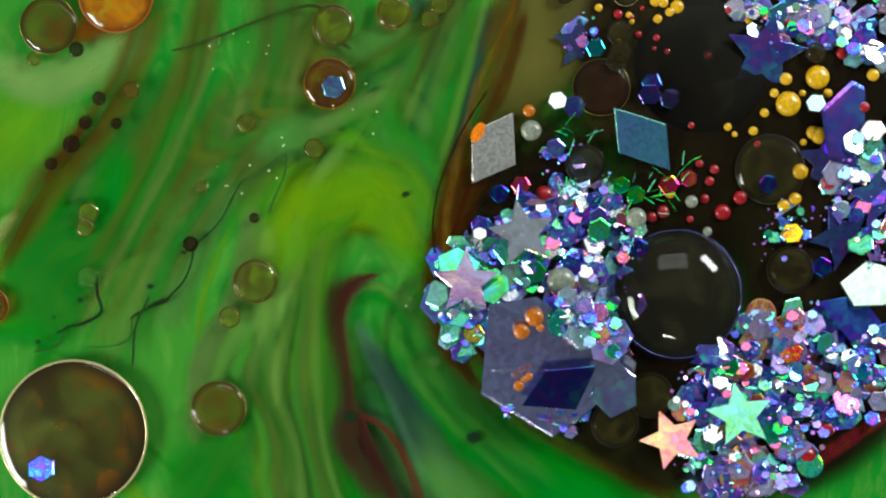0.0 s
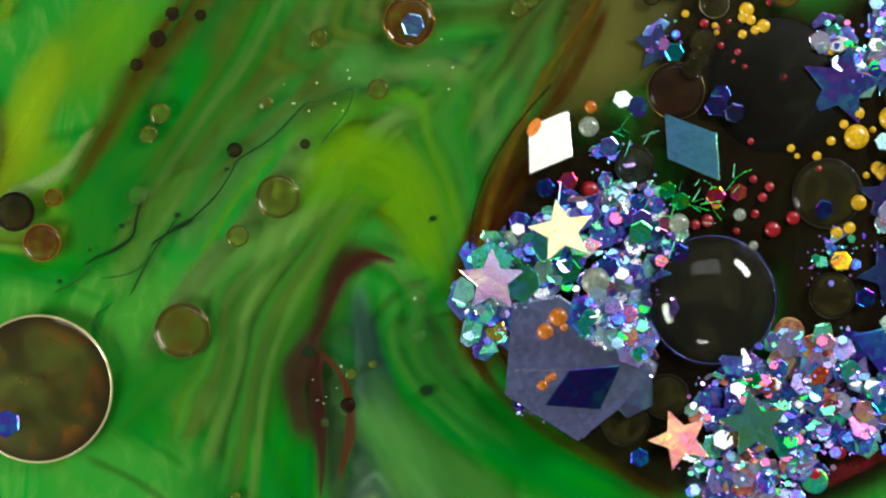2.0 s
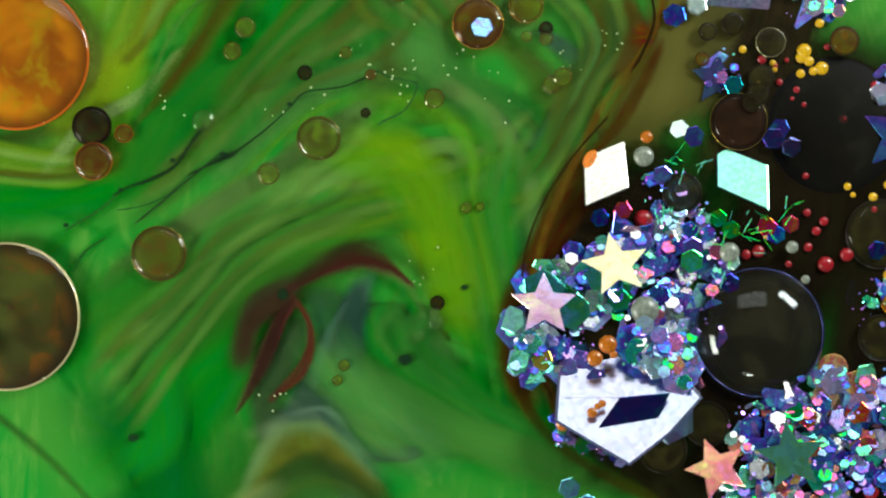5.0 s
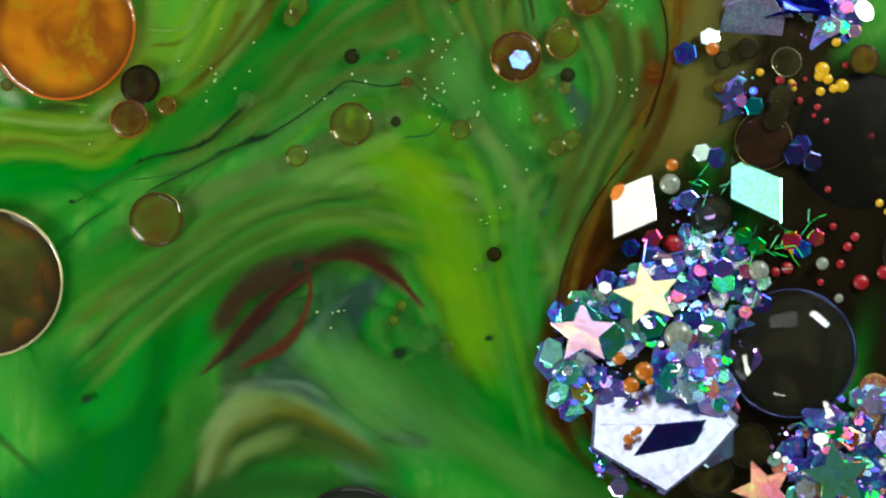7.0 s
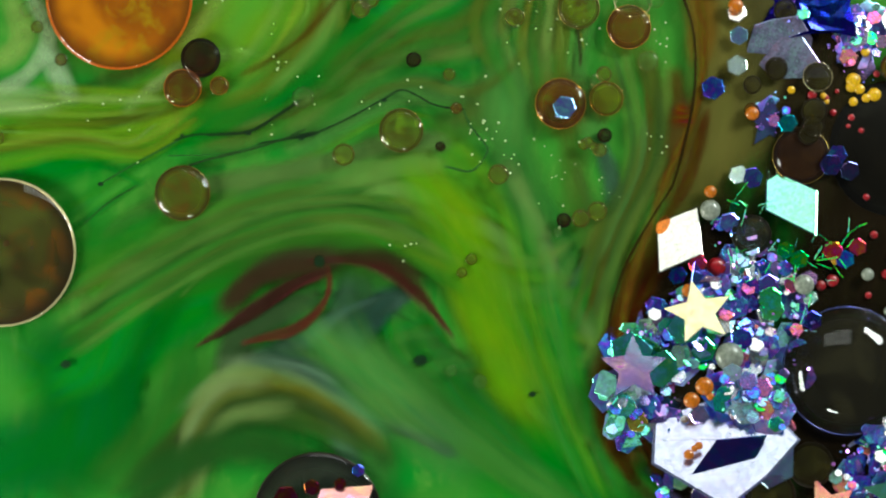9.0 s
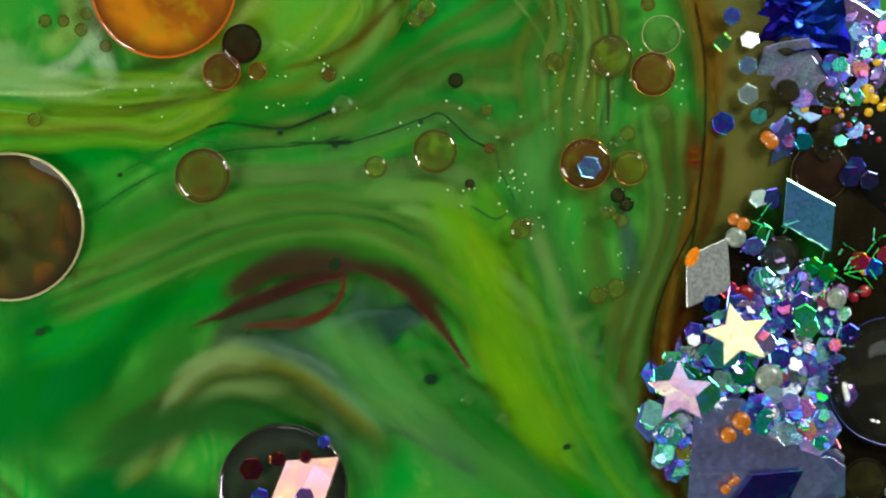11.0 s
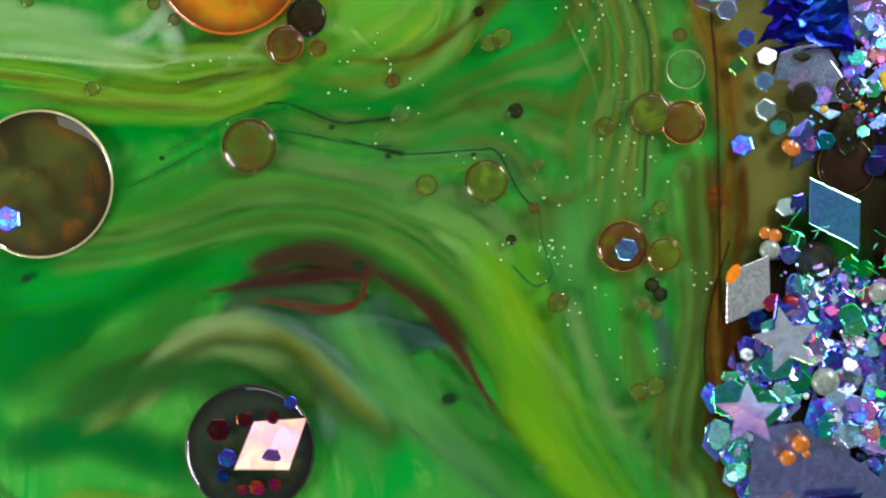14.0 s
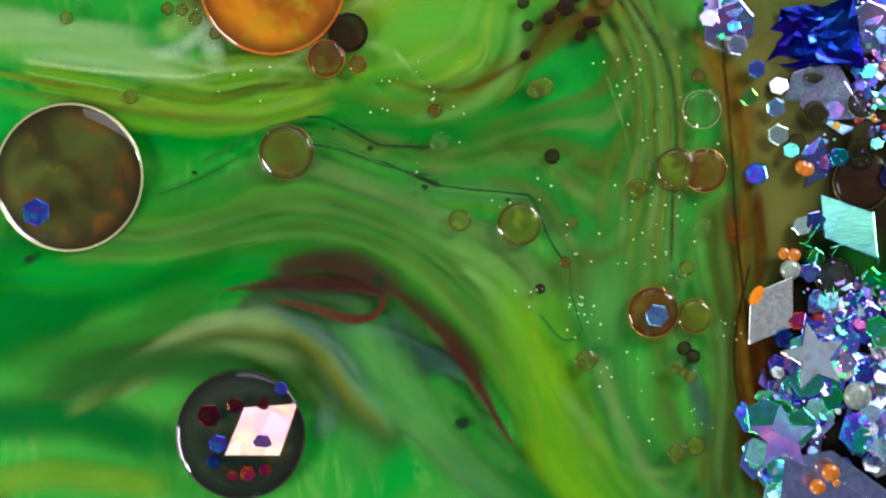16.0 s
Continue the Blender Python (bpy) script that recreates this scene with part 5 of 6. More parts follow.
# ---- the dark oil pool ----
def pool():
    dark, mud = rgb(30, 24, 12), rgb(100, 96, 40)
    lab = "dark brown translucent oil pool under the glitter"
    Q = lambda t, pts, w, c, text=lab, flow=POOL, **k: streak(flow, t, pts, w, c, text, me=None if "margin" in text or "stain" in text else DISC_POOL, name="oil_pool", category="oil", **k)
    # the muddy margin towards the paint
    Q(0.0, [(960, 40), (930, 150), (880, 260)], 62, rgb(74, 72, 26), "muddy olive oil margin")
    Q(0.0, [(1040, 0), (1000, 110)], 70, rgb(66, 60, 24), "muddy olive oil margin")
    Q(9.0, [(1240, -60), (1270, 60), (1275, 200), (1230, 310)], 62, mud, "muddy olive oil margin")
    Q(9.0, [(1330, -40), (1330, 100), (1320, 230)], 70, rgb(88, 84, 34), "muddy olive oil margin")
    Q(16.0, [(1300, -80), (1330, 60), (1370, 220), (1380, 400)], 66, rgb(112, 108, 48), "muddy olive oil margin")
    Q(16.0, [(1420, -60), (1440, 100), (1450, 260)], 76, rgb(88, 84, 42), "muddy olive oil margin")
    Q(9.0, [(1210, 190), (1195, 260)], 24, rgb(84, 70, 24), "rust-brown stain in the oil")
    Q(16.0, [(1255, 100), (1300, 170), (1310, 260)], 30, rgb(120, 92, 24), "rust-brown stain in the oil")
    # rust margin, then the dark body
    Q(0.0, [(870, 280), (815, 380), (785, 450), (772, 520), (785, 590), (825, 645)], 30, rgb(80, 60, 18), "rust-brown margin of the oil pool")
    Q(3.5, [(905, 640), (960, 720), (1040, 790), (1120, 850)], 34, rgb(52, 40, 14), "dark brown oil pool margin")
    Q(0.0, [(900, 300), (850, 420), (840, 540)], 62, dark)
    Q(0.0, [(900, 640), (980, 720), (1080, 780), (1180, 840)], 56, rgb(34, 32, 14))
    Q(0.0, [(1000, 300), (960, 460), (1000, 620)], 110, dark)
    Q(0.0, [(1110, 80), (1080, 200)], 70, rgb(46, 42, 18))
    Q(0.0, [(1240, 60), (1240, 250), (1200, 420), (1180, 600)], 150, dark)
    Q(0.0, [(1430, -40), (1430, 160), (1420, 340), (1400, 520)], 150, dark)
    Q(0.0, [(1600, 0), (1600, 200), (1600, 420), (1580, 640)], 140, rgb(26, 20, 12))
    Q(0.0, [(1180, 700), (1300, 780), (1430, 760), (1540, 700)], 120, dark)
    Q(9.0, [(1470, 60), (1450, 200), (1430, 330)], 90, rgb(40, 34, 18))
    Q(0.0, [(1380, 860), (1470, 800), (1560, 740)], 16, rgb(96, 26, 22), "dark red streak in oil", flow=POOL)


    R = lambda t, pts, w, c, **k: streak(POOL, t, pts, w, c, "rust-brown translucent margin of the oil pool", me=DISC_RUST, name="oil_margin", category="oil", stretch=1.8, gap=1.0, step=2, **k)
    R(0.0, [(925, 30), (890, 150), (845, 240), (800, 340), (768, 430), (762, 520), (785, 600), (840, 680)], 19, rgb(84, 52, 8))
    R(0.0, [(850, 300), (820, 370), (790, 440)], 30, rgb(74, 40, 6))
    R(0.0, [(800, 620), (870, 705), (970, 775), (1090, 835), (1190, 880)], 18, rgb(64, 44, 8))
    R(9.0, [(1150, 400), (1112, 480), (1096, 560), (1092, 640), (1112, 740), (1165, 835)], 15, rgb(84, 56, 10))
    R(9.0, [(1235, -40), (1245, 60), (1240, 160), (1212, 270), (1180, 350)], 11, rgb(94, 82, 22))
    R(16.0, [(1230, 60), (1295, 170), (1318, 300), (1312, 480), (1318, 640), (1345, 780)], 13, rgb(116, 86, 22))
    root = new("rust_spot")
    tagged(root, "rust-red dye spot at the oil's edge", "dye spot")
    part("film", DISC_RUST, root, scale=(34 * S, 26 * S, 26 * S), colour=rgb(110, 44, 4), place=(0, -6 * S, 0))
    part("film", DISC_RUST, root, scale=(19 * S, 18 * S, 18 * S), colour=rgb(128, 50, 4), place=(-2 * S, 10 * S, 0.2 * S))
    moving(root, WAY["brownspot"], level(0.4), None)


pool()
streak(POOL, 9.0, [(1190, 330), (1130, 425), (1092, 510), (1078, 600), (1096, 710), (1150, 815)], 3.0, rgb(44, 30, 8), "thin dark edge line of the oil pool", me=DISC_INK, stretch=2.5, gap=2.0, name="oil_edge")
streak(PAINT, 9.0, [(1200, -30), (1228, 60), (1228, 170), (1205, 280), (1190, 330)], 3.0, rgb(40, 28, 8), "thin dark edge line of the oil pool", me=DISC_INK, stretch=2.5, gap=2.0, name="oil_edge")


# ---- glitter ----
def half_way(p, lamp):
    """The normal with which a flake at p mirrors that lamp to the lens."""
    x, y, z = spot(p, 20)
    up = (Vector((0, 0, H * S)) - Vector((x, y, z))).normalized()
    return (up + (Vector(lamp) - Vector((x, y, z))).normalized()).normalized()


def leaning(way, flashes, lamp, rest=(0.0, 0.0)):
    """Leans of a flake: 1 mirrors the lamp, 0 lies at rest (lean in degrees, towards)."""
    a = radians(rest[1])
    flat = Vector((math.sin(radians(rest[0])) * math.cos(a), math.sin(radians(rest[0])) * math.sin(a), math.cos(radians(rest[0]))))
    out = []
    for i, t in enumerate(CLOCK):
        f = float(np.interp(t, [x[0] for x in flashes], [x[1] for x in flashes]))
        n = (flat * (1 - f) + half_way(way[i], lamp) * f).normalized()
        out.append(Vector((0, 0, 1)).rotation_difference(n).to_matrix().to_4x4())
    return out


NAMES = {"tile": ("diamond_flake", "diamond flake"), "slice": ("large_flake", "large flake"), "slab": ("diamond_flake", "diamond flake"), "slant": ("diamond_flake", "diamond flake"), "hex": ("hexagon_flake", "hexagon flake"), "star": ("star_flake", "star flake"), "diamond": ("diamond_flake", "diamond flake"), "rhomb": ("diamond_flake", "diamond flake"),
         "triangle": ("triangle_flake", "triangle flake"), "chunk": ("large_flake", "large flake"), "trapeze": ("crumpled_foil", "foil piece"), "round": ("dot_flake", "dot flake")}


def flake(kind, way, r, turn, colour, label, z=24.0, flashes=((0, 0), (16, 0)), lamp=FILL_WIDE, rest=None, rough=0.2, metal=0.95, shift=0.08, cell=5.0, flow=POOL, step=1, scale=(1, 1), under=None):
    if isinstance(way, tuple):
        way = lone(flow, *way)
    name, category = NAMES[kind]
    skin = foil(colour, rough, metal, shift, cell, under)
    ob = new(name, plate(kind, skin) if kind != "trapeze" else mesh_of(crumple_bm(outline_of(kind)), kind, skin, False))
    ob.scale = (r * S * scale[0], r * S * scale[1], (14 if kind != "trapeze" else 110) * S)
    tagged(ob, label, category)
    rest = rest if rest is not None else (random.uniform(3, 16), random.uniform(150, 390))
    if isinstance(turn, tuple):
        turn = np.interp(CLOCK, [x[0] for x in turn], [x[1] for x in turn])
    moving(ob, way, z, np.zeros(len(CLOCK)) + turn, leaning(way, flashes, lamp, rest), step=step)
    return ob


BEADS = {}


def bead(way, r, colour, label, z=18.0, flow=POOL, rough=0.3):
    if isinstance(way, tuple):
        way = lone(flow, *way)
    if colour not in BEADS:
        bm = bmesh.new()
        bmesh.ops.create_uvsphere(bm, u_segments=16, v_segments=10, radius=1.0)
        for v in bm.verts:
            v.co.z *= 0.6
        BEADS[colour] = mesh_of(bm, "bead", plain_material("bead_wax", colour, rough, vary=0.3, scale=3.0, coat=0.3))
    ob = new("bead", BEADS[colour])
    ob.scale = (r * S, r * S, r * S)
    tagged(ob, label, "bead")
    moving(ob, way, z, None, step=2)
    return ob


BLUE, NAVY, VIOLET, ICE = rgb(80, 110, 240), rgb(34, 60, 170), rgb(134, 116, 236), rgb(170, 215, 255)
MINT, TEAL, GREENF, LILAC = rgb(130, 245, 200), rgb(40, 170, 180), rgb(40, 210, 90), rgb(176, 160, 235)
SILVER, CREAM, PEACH, PINKF = rgb(225, 225, 225), rgb(250, 235, 200), rgb(255, 160, 120), rgb(240, 120, 180)
WHITE = rgb(250, 250, 250)
TINTS = {BLUE: (ICE, BLUE, rgb(120, 140, 255)), NAVY: (BLUE, rgb(70, 90, 230)), VIOLET: (LILAC, VIOLET, PINKF), LILAC: (WHITE, PEACH, LILAC), ICE: (WHITE, MINT), TEAL: (MINT, GREENF), GREENF: (MINT, WHITE), PINKF: (PEACH, WHITE), MINT: (WHITE, MINT), SILVER: (WHITE,), PEACH: (CREAM, PEACH)}
PALETTE = [BLUE, NAVY, VIOLET, BLUE, LILAC, rgb(50, 70, 200), ICE, VIOLET, BLUE, LILAC, TEAL, BLUE, ICE, GREENF, VIOLET, PINKF, SILVER, ICE, MINT]


def dust_mesh(seed):
    rng = random.Random(seed)
    bm = bmesh.new()
    for k in range(14):
        a, d, r = rng.uniform(0, 6.28), math.sqrt(rng.random()), rng.uniform(0.025, 0.07)
        n = Vector((rng.gauss(0, 0.4), rng.gauss(0, 0.4), 1)).normalized()
        q = Vector((0, 0, 1)).rotation_difference(n)
        c = Vector((d * math.cos(a), d * math.sin(a), rng.uniform(0.0, 0.2)))
        bm.faces.new([bm.verts.new(c + q @ Vector((r * math.cos(1.047 * i), r * math.sin(1.047 * i), 0))) for i in range(6)])
    return mesh_of(bm, "dust", DUST, False)


DUSTS = [dust_mesh(k) for k in range(5)]


def cluster(t, x, y, reach, count, sizes=(8, 20), palette=PALETTE, z=20.0, flow=POOL, label="heap of small blue and violet holographic hexagon flakes"):
    """A heap of loose small flakes that drifts as one."""
    root = new("glitter_heap")
    tagged(root, label, "glitter", group="glitter heaps")
    way = lone(flow, t, x, y)
    for k in range(int(count * 1.35)):
        a, d = random.uniform(0, 6.283), reach * math.sqrt(random.random())
        r = random.uniform(sizes[0], sizes[1] * 1.3) if random.random() < 0.8 else random.uniform(3, 6)
        kind = "hex" if random.random() < 0.85 else random.choice(("round", "star", "triangle"))
        lean = abs(random.gauss(0, 0.28))
        dye = random.choice(palette)
        me = plate(kind, foil(random.choice(TINTS.get(dye, (BLUE, LILAC))), 0.26, 0.62, under=tuple(0.55 * c for c in dye)))
        part("flake", me, root, place=(d * math.cos(a) * S, d * math.sin(a) * S, random.uniform(-6, 9) * S),
             turn=Euler((random.choice((-1, 1)) * lean, random.gauss(0, 0.25), random.uniform(0, 6.28))), scale=(r * S, r * S, 10 * S))
    for k in range(max(1, int(count * (0.55 if t < 5 else 0.2)))):
        # these lie so that they mirror the added fill lamp
        a, d, r = random.uniform(0, 6.283), reach * math.sqrt(random.random()), random.uniform(5, 15)
        shine = Vector((0, 0, 1)).rotation_difference((half_way((x, y), FILL_WIDE) + Vector((random.gauss(0, 0.05), random.gauss(0, 0.05), 0))).normalized())
        part("flake", plate("hex", foil(random.choice((ICE, MINT, LILAC, BLUE, BLUE, VIOLET, GREENF, PINKF, WHITE, ICE)), 0.2, 0.9)), root, place=(d * math.cos(a) * S, d * math.sin(a) * S, random.uniform(4, 12) * S),
             turn=(shine @ Euler((0, 0, random.uniform(0, 6.28))).to_quaternion()).to_euler(), scale=(r * S, r * S, 9 * S))
    for k in range(1):
        tagged(part("dust", random.choice(DUSTS), root, "fine coloured glitter dust", place=(0, 0, (4 + 4 * k) * S), turn=(0, 0, random.uniform(0, 6)), scale=(reach * 1.15 * S,) * 3), kind="stuff")
    for k in range(3):
        a, d, r = random.uniform(0, 6.283), reach * 0.7 * random.random(), random.uniform(24, 42)
        part("flake", plate("hex", foil(random.choice((LILAC, BLUE, rgb(120, 130, 230), ICE)), 0.4, 0.6)), root, place=(d * math.cos(a) * S, d * math.sin(a) * S, -7 * S),
             turn=Euler((random.gauss(0, 0.12), random.gauss(0, 0.12), a)), scale=(r * S, r * S, 9 * S))
    moving(root, way, z, spin(flow, way) * 0.1)
    return root


def glitter():
    # the two free diamonds and the stars that flash
    first = flake("slab", WAY["d1"], 100, 0, rgb(235, 230, 215), "white glittering diamond flake stained orange at one corner", z=30, rest=(14, 265), cell=26, shift=0.02, metal=0.75, under=rgb(205, 205, 200),
          flashes=((0, 0.35), (0.5, 0.7), (1, 1), (9, 1), (10.5, 0.6), (11.5, 0.2), (16, 0.1)))
    part("stain", mesh_of(lens_bm(0.5, 3, 20, 0.7), "stain", plain_material("orange_dye", rgb(220, 120, 14), 0.3, scale=4.0, vary=0.4)), first, "orange dye stain", place=(-0.25, 0.27, 0.07), turn=(0, 0, -0.5), scale=(0.10, 0.19, 0.12))
    flake("diamond", WAY["d2"], 100, ((0, 0), (3.5, -8), (9, -12), (12.5, -10), (16, -5)), rgb(160, 252, 196), "large holographic diamond flake turning from blue to mint white", z=36, rest=(16, 275), cell=20, shift=0.03, metal=0.86, under=rgb(44, 84, 230),
          flashes=((0, 0), (1.5, 0.15), (2, 0.6), (2.5, 0.88), (3, 0.97), (3.5, 1), (9, 1), (10.5, 0.5), (11.3, 0.1), (13, 0), (13.8, 0.1), (14.3, 0.75), (16, 0.8)))
    flake("star", WAY["starO"], 62, 10, rgb(255, 232, 160), "star flake flashing orange and cream", z=60, rest=(12, 40), shift=0.04, metal=0.75, under=rgb(140, 170, 225),
          flashes=((0, 0), (1, 0.3), (1.5, 0.9), (2, 1), (9, 1), (11, 0.9), (13, 0.6), (14.5, 0.15), (16, 0.1)))
    flake("star", WAY["starL"], 60, 0, rgb(255, 190, 190), "star flake in shifting green, blue and pink", z=58, rest=(14, 90), shift=0.25, cell=2.0, metal=0.65, under=rgb(70, 90, 215),
          flashes=((0, 0), (4.5, 0.3), (6.8, 0.85), (7.6, 0.6), (9, 0.1), (10.5, 0.3), (11.5, 0.8), (13, 0.7), (14.5, 0.05), (16, 0.05)))
    big = POOL.course_of([(0, 986, 650), (1.5, 1025, 650), (3.5, 1036, 668), (7, 1180, 745), (9, 1287, 772), (12.5, 1415, 855), (16, 1510, 925)])
    plate_one = flake("slice", big, 128, 0, rgb(214, 216, 246), "large irregular hexagonal flake flashing white", z=46, rest=(15, 270), metal=0.78, shift=0.03, cell=14, rough=0.16, under=rgb(84, 88, 146),
          flashes=((0, 0.1), (1.5, 0.3), (2.5, 0.75), (3.0, 0.95), (4, 1), (9.2, 0.95), (10.4, 0.55), (11.5, 0.35), (16, 0.3)))
    ridge = mesh_of(plate_bm([(-0.5, -0.006), (0.5, -0.006), (0.5, 0.006), (-0.5, 0.006)], 0.02, 0.3), "crease", foil(rgb(190, 188, 210), 0.25, 0.9))
    part("crease", ridge, plate_one, "fine crease across the foil", place=(-0.35, -0.05, 0.07), scale=(1.1, 1, 1))
    part("crease", ridge, plate_one, "fine crease across the foil", place=(0.15, 0.35, 0.07), turn=(0, 0, -0.6), scale=(0.7, 1, 1))
    flake("tile", big + np.array((2, 36)), 104, 0, rgb(44, 56, 140), "dark blue diamond flake lying on a large flake", z=70, rest=(9, 270))
    flake("star", POOL.course_of(MARKS["starP"]), 58, 20, rgb(255, 178, 145), "peach-coloured star flake on oil", z=48, flashes=((0, 0.9), (3, 0.8), (16, 0.8)))
    flake("star", (0.0, 1310, 735), 62, 8, rgb(140, 235, 190), "mint green star flake", z=46, flashes=((0, 0.8), (1.2, 0.5), (2, 0.1), (16, 0.0)))
    flake("star", WAY["starB"], 74, -10, rgb(110, 140, 240), "translucent blue star flake", z=26, rest=(16, 270), flashes=((0, 0.1), (3, 0.4), (16, 0.3)), shift=0.12)
    flake("star", (0.0, 1420, 18), 78, 25, rgb(130, 150, 245), "blue star flake under smaller flakes", z=22, rest=(15, 270), flashes=((0, 0.1), (1.5, 0.5), (3.5, 0.6), (16, 0.4)), shift=0.15, cell=2)
    flake("star", (0.0, 1025, 78), 50, 0, rgb(110, 120, 190), "dim blue star flake", z=17, shift=0.1)
    flake("star", (0.0, 1465, 285), 56, 0, rgb(110, 110, 200), "violet star flake on oil", z=22)
    flake("star", (0.0, 1560, 345), 62, 12, rgb(120, 160, 245), "pale blue star flake", z=24)
    for x, y, r, a, f in ((812, 470, 38, 10, 1.0), (868, 505, 34, 75, 0.8), (905, 440, 30, 40, 0.6), (1085, 690, 46, 120, 0.5)):
        flake("chunk", (0.0, x, y), r, a, rgb(110, 250, 190) if x < 1000 else rgb(200, 225, 255), "bright mint and white irregular flake", z=40, flashes=((0, f), (2.5, 0.5 * f), (5, 0.1), (16, 0.3)), shift=0.12, cell=3, metal=0.85, under=rgb(30, 60, 130))
    flake("star", (0.0, 935, 385), 62, 18, rgb(90, 100, 215), "deep blue star flake", z=20)
    flake("star", (0.0, 1490, 420), 62, 25, rgb(90, 110, 190), "dim blue star flake", z=20)
    flake("hex", (0.0, 1520, 225), 82, 10, rgb(96, 104, 214), "large violet-blue hexagon flake", z=19, rest=(18, 0), cell=3)
    flake("rhomb", (0.0, 1512, 562), 72, -60, rgb(80, 110, 240), "bright blue diamond flake", z=25, rest=(14, 30))
    flake("chunk", (0.0, 1540, 500), 50, 30, rgb(220, 255, 235), "white-green flashing irregular flake", z=28, flashes=((0, 0.8), (2, 0.6), (3.5, 0.2), (16, 0)))
    flake("trapeze", POOL.course_of([(9, 1415, 5), (12.5, 1415, 35), (14.5, 1413, 40), (16, 1430, 62)]), 98, 0, rgb(12, 28, 150), "crumpled royal-blue foil piece", z=26, rest=(10, 200), cell=9, shift=0.03, rough=0.22)
    flake("triangle", (12.5, 1440, 135), 74, 5, rgb(150, 150, 200), "clear lilac triangular flake", z=20, rest=(13, 265), shift=0.15, cell=16, metal=0.45, under=rgb(112, 112, 136), flashes=((0, 0), (9, 0.3), (16, 0.3)))
    flake("chunk", (7.0, 1330, 42), 62, 60, rgb(120, 120, 180), "lilac speckled irregular flake", z=19, rest=(13, 265), shift=0.15, cell=18, metal=0.45, under=rgb(110, 110, 136))
    flake("chunk", (16.0, 1545, 55), 60, 20, rgb(190, 180, 235), "lilac flake with peach edge", z=24, rest=(13, 265), shift=0.2)
    flake("chunk", (16.0, 1290, 45), 48, 70, rgb(170, 150, 225), "lilac crumpled flake on oil", z=20, rest=(13, 265), shift=0.18)
    # single hexagons
    for key, r, col, fl, text in (("hexB", 21, rgb(70, 100, 230), ((0, 0), (13, 0), (14, 0.8), (16, 0.6)), "blue hexagon flake at the pool's edge"),
                                  ("hexW", 18, rgb(245, 235, 225), ((0, 0.9), (16, 0.9)), "white flashing hexagon flake")):
        flake("hex", WAY[key], r, 10, col, text, flashes=fl)
    flake("hex", WAY["drop1"] + np.array((7, 6)), 21, 20, rgb(150, 190, 255), "hexagon flake inside an oil drop, flashing white", z=30, flow=PAINT, rest=(12, 270),
          flashes=((0, 0.4), (0.6, 0), (2.6, 0.1), (3.2, 1), (8, 1), (8.6, 0.3), (16, 0.2)))
    flake("hex", WAY["left_dome"] + np.array((-58, 62)), 25, 5, rgb(90, 120, 255), "bright blue hexagon flake inside an oil dome", z=44, flow=PAINT, flashes=((0, 0.9), (2.5, 0.6), (4, 0), (13.5, 0), (14, 0.9), (15, 0.8), (16, 0.4)))
    pink = WAY["bottom_dome"] + np.array((36, -8))
    flake("slant", pink, 100, 0, rgb(255, 190, 175), "pink and gold diamond flake inside a dark oil dome", z=42, flow=PAINT, rest=(8, 0), flashes=((0, 0.85), (16, 0.85)), cell=2)
    for dx, dy, r, col in ((-40, 16, 17, BLUE), (-48, 48, 13, NAVY), (12, 68, 15, rgb(225, 40, 70)), (-14, 72, 11, rgb(190, 30, 50)), (-56, -34, 22, rgb(110, 26, 40)), (-10, -52, 15, rgb(120, 30, 40)), (40, -58, 11, rgb(130, 30, 40)), (72, -82, 12, BLUE), (44, 62, 12, rgb(190, 30, 60)), (38, 14, 17, rgb(190, 130, 220))):
        flake("hex", WAY["bottom_dome"] + np.array((dx, dy)), r, random.uniform(0, 60), col, "small red or blue flake inside a dark oil dome", z=34 if r != 17 else 54, flow=PAINT, step=2)
    h1_a = ((987, 178, 18, rgb(225, 255, 240), 1, "white"), (983, 263, 18, rgb(130, 140, 255), .2, "blue"), (922, 328, 17, rgb(240, 70, 120), .3, "pink"), (1218, 316, 16, rgb(250, 70, 100), .5, "pink"),
          (1360, 327, 18, NAVY, 0, "navy"), (1444, 183, 18, rgb(200, 245, 255), .9, "ice-white"), (884, 343, 17, NAVY, 0, "navy"), (1150, 168, 20, rgb(60, 70, 150), 0, "navy"),
          (1185, 176, 18, rgb(70, 66, 120), 0, "dull violet"))
    h1_b = ((1052, 356, 17, BLUE, .2, "blue"), (1061, 386, 20, VIOLET, .1, "violet"), (1054, 85, 17, TEAL, .1, "teal"), (1399, 623, 22, rgb(255, 110, 50), .6, "orange"),
          (1319, 657, 18, rgb(255, 140, 70), .6, "orange"), (1292, 648, 17, GREENF, .4, "green"), (1261, 768, 20, rgb(250, 250, 250), 1, "white"), (1060, 552, 18, rgb(245, 245, 235), .7, "white"),
          (1455, 473, 18, NAVY, 0, "navy"))
    h1_c = ((1524, 658, 17, rgb(40, 180, 230), .4, "cyan"), (1402, 413, 20, rgb(255, 190, 40), .9, "orange-yellow"), (1545, 232, 22, rgb(250, 235, 225), .9, "white"), (1130, 440, 18, rgb(40, 60, 180), 0, "blue"),
          (838, 590, 20, rgb(235, 225, 90), .6, "yellow"), (1436, 678, 17, rgb(245, 90, 110), .4, "coral"), (1340, 712, 16, rgb(255, 140, 100), .6, "peach"), (1010, 470, 20, BLUE, .1, "blue"),
          (905, 458, 24, BLUE, .15, "blue"))
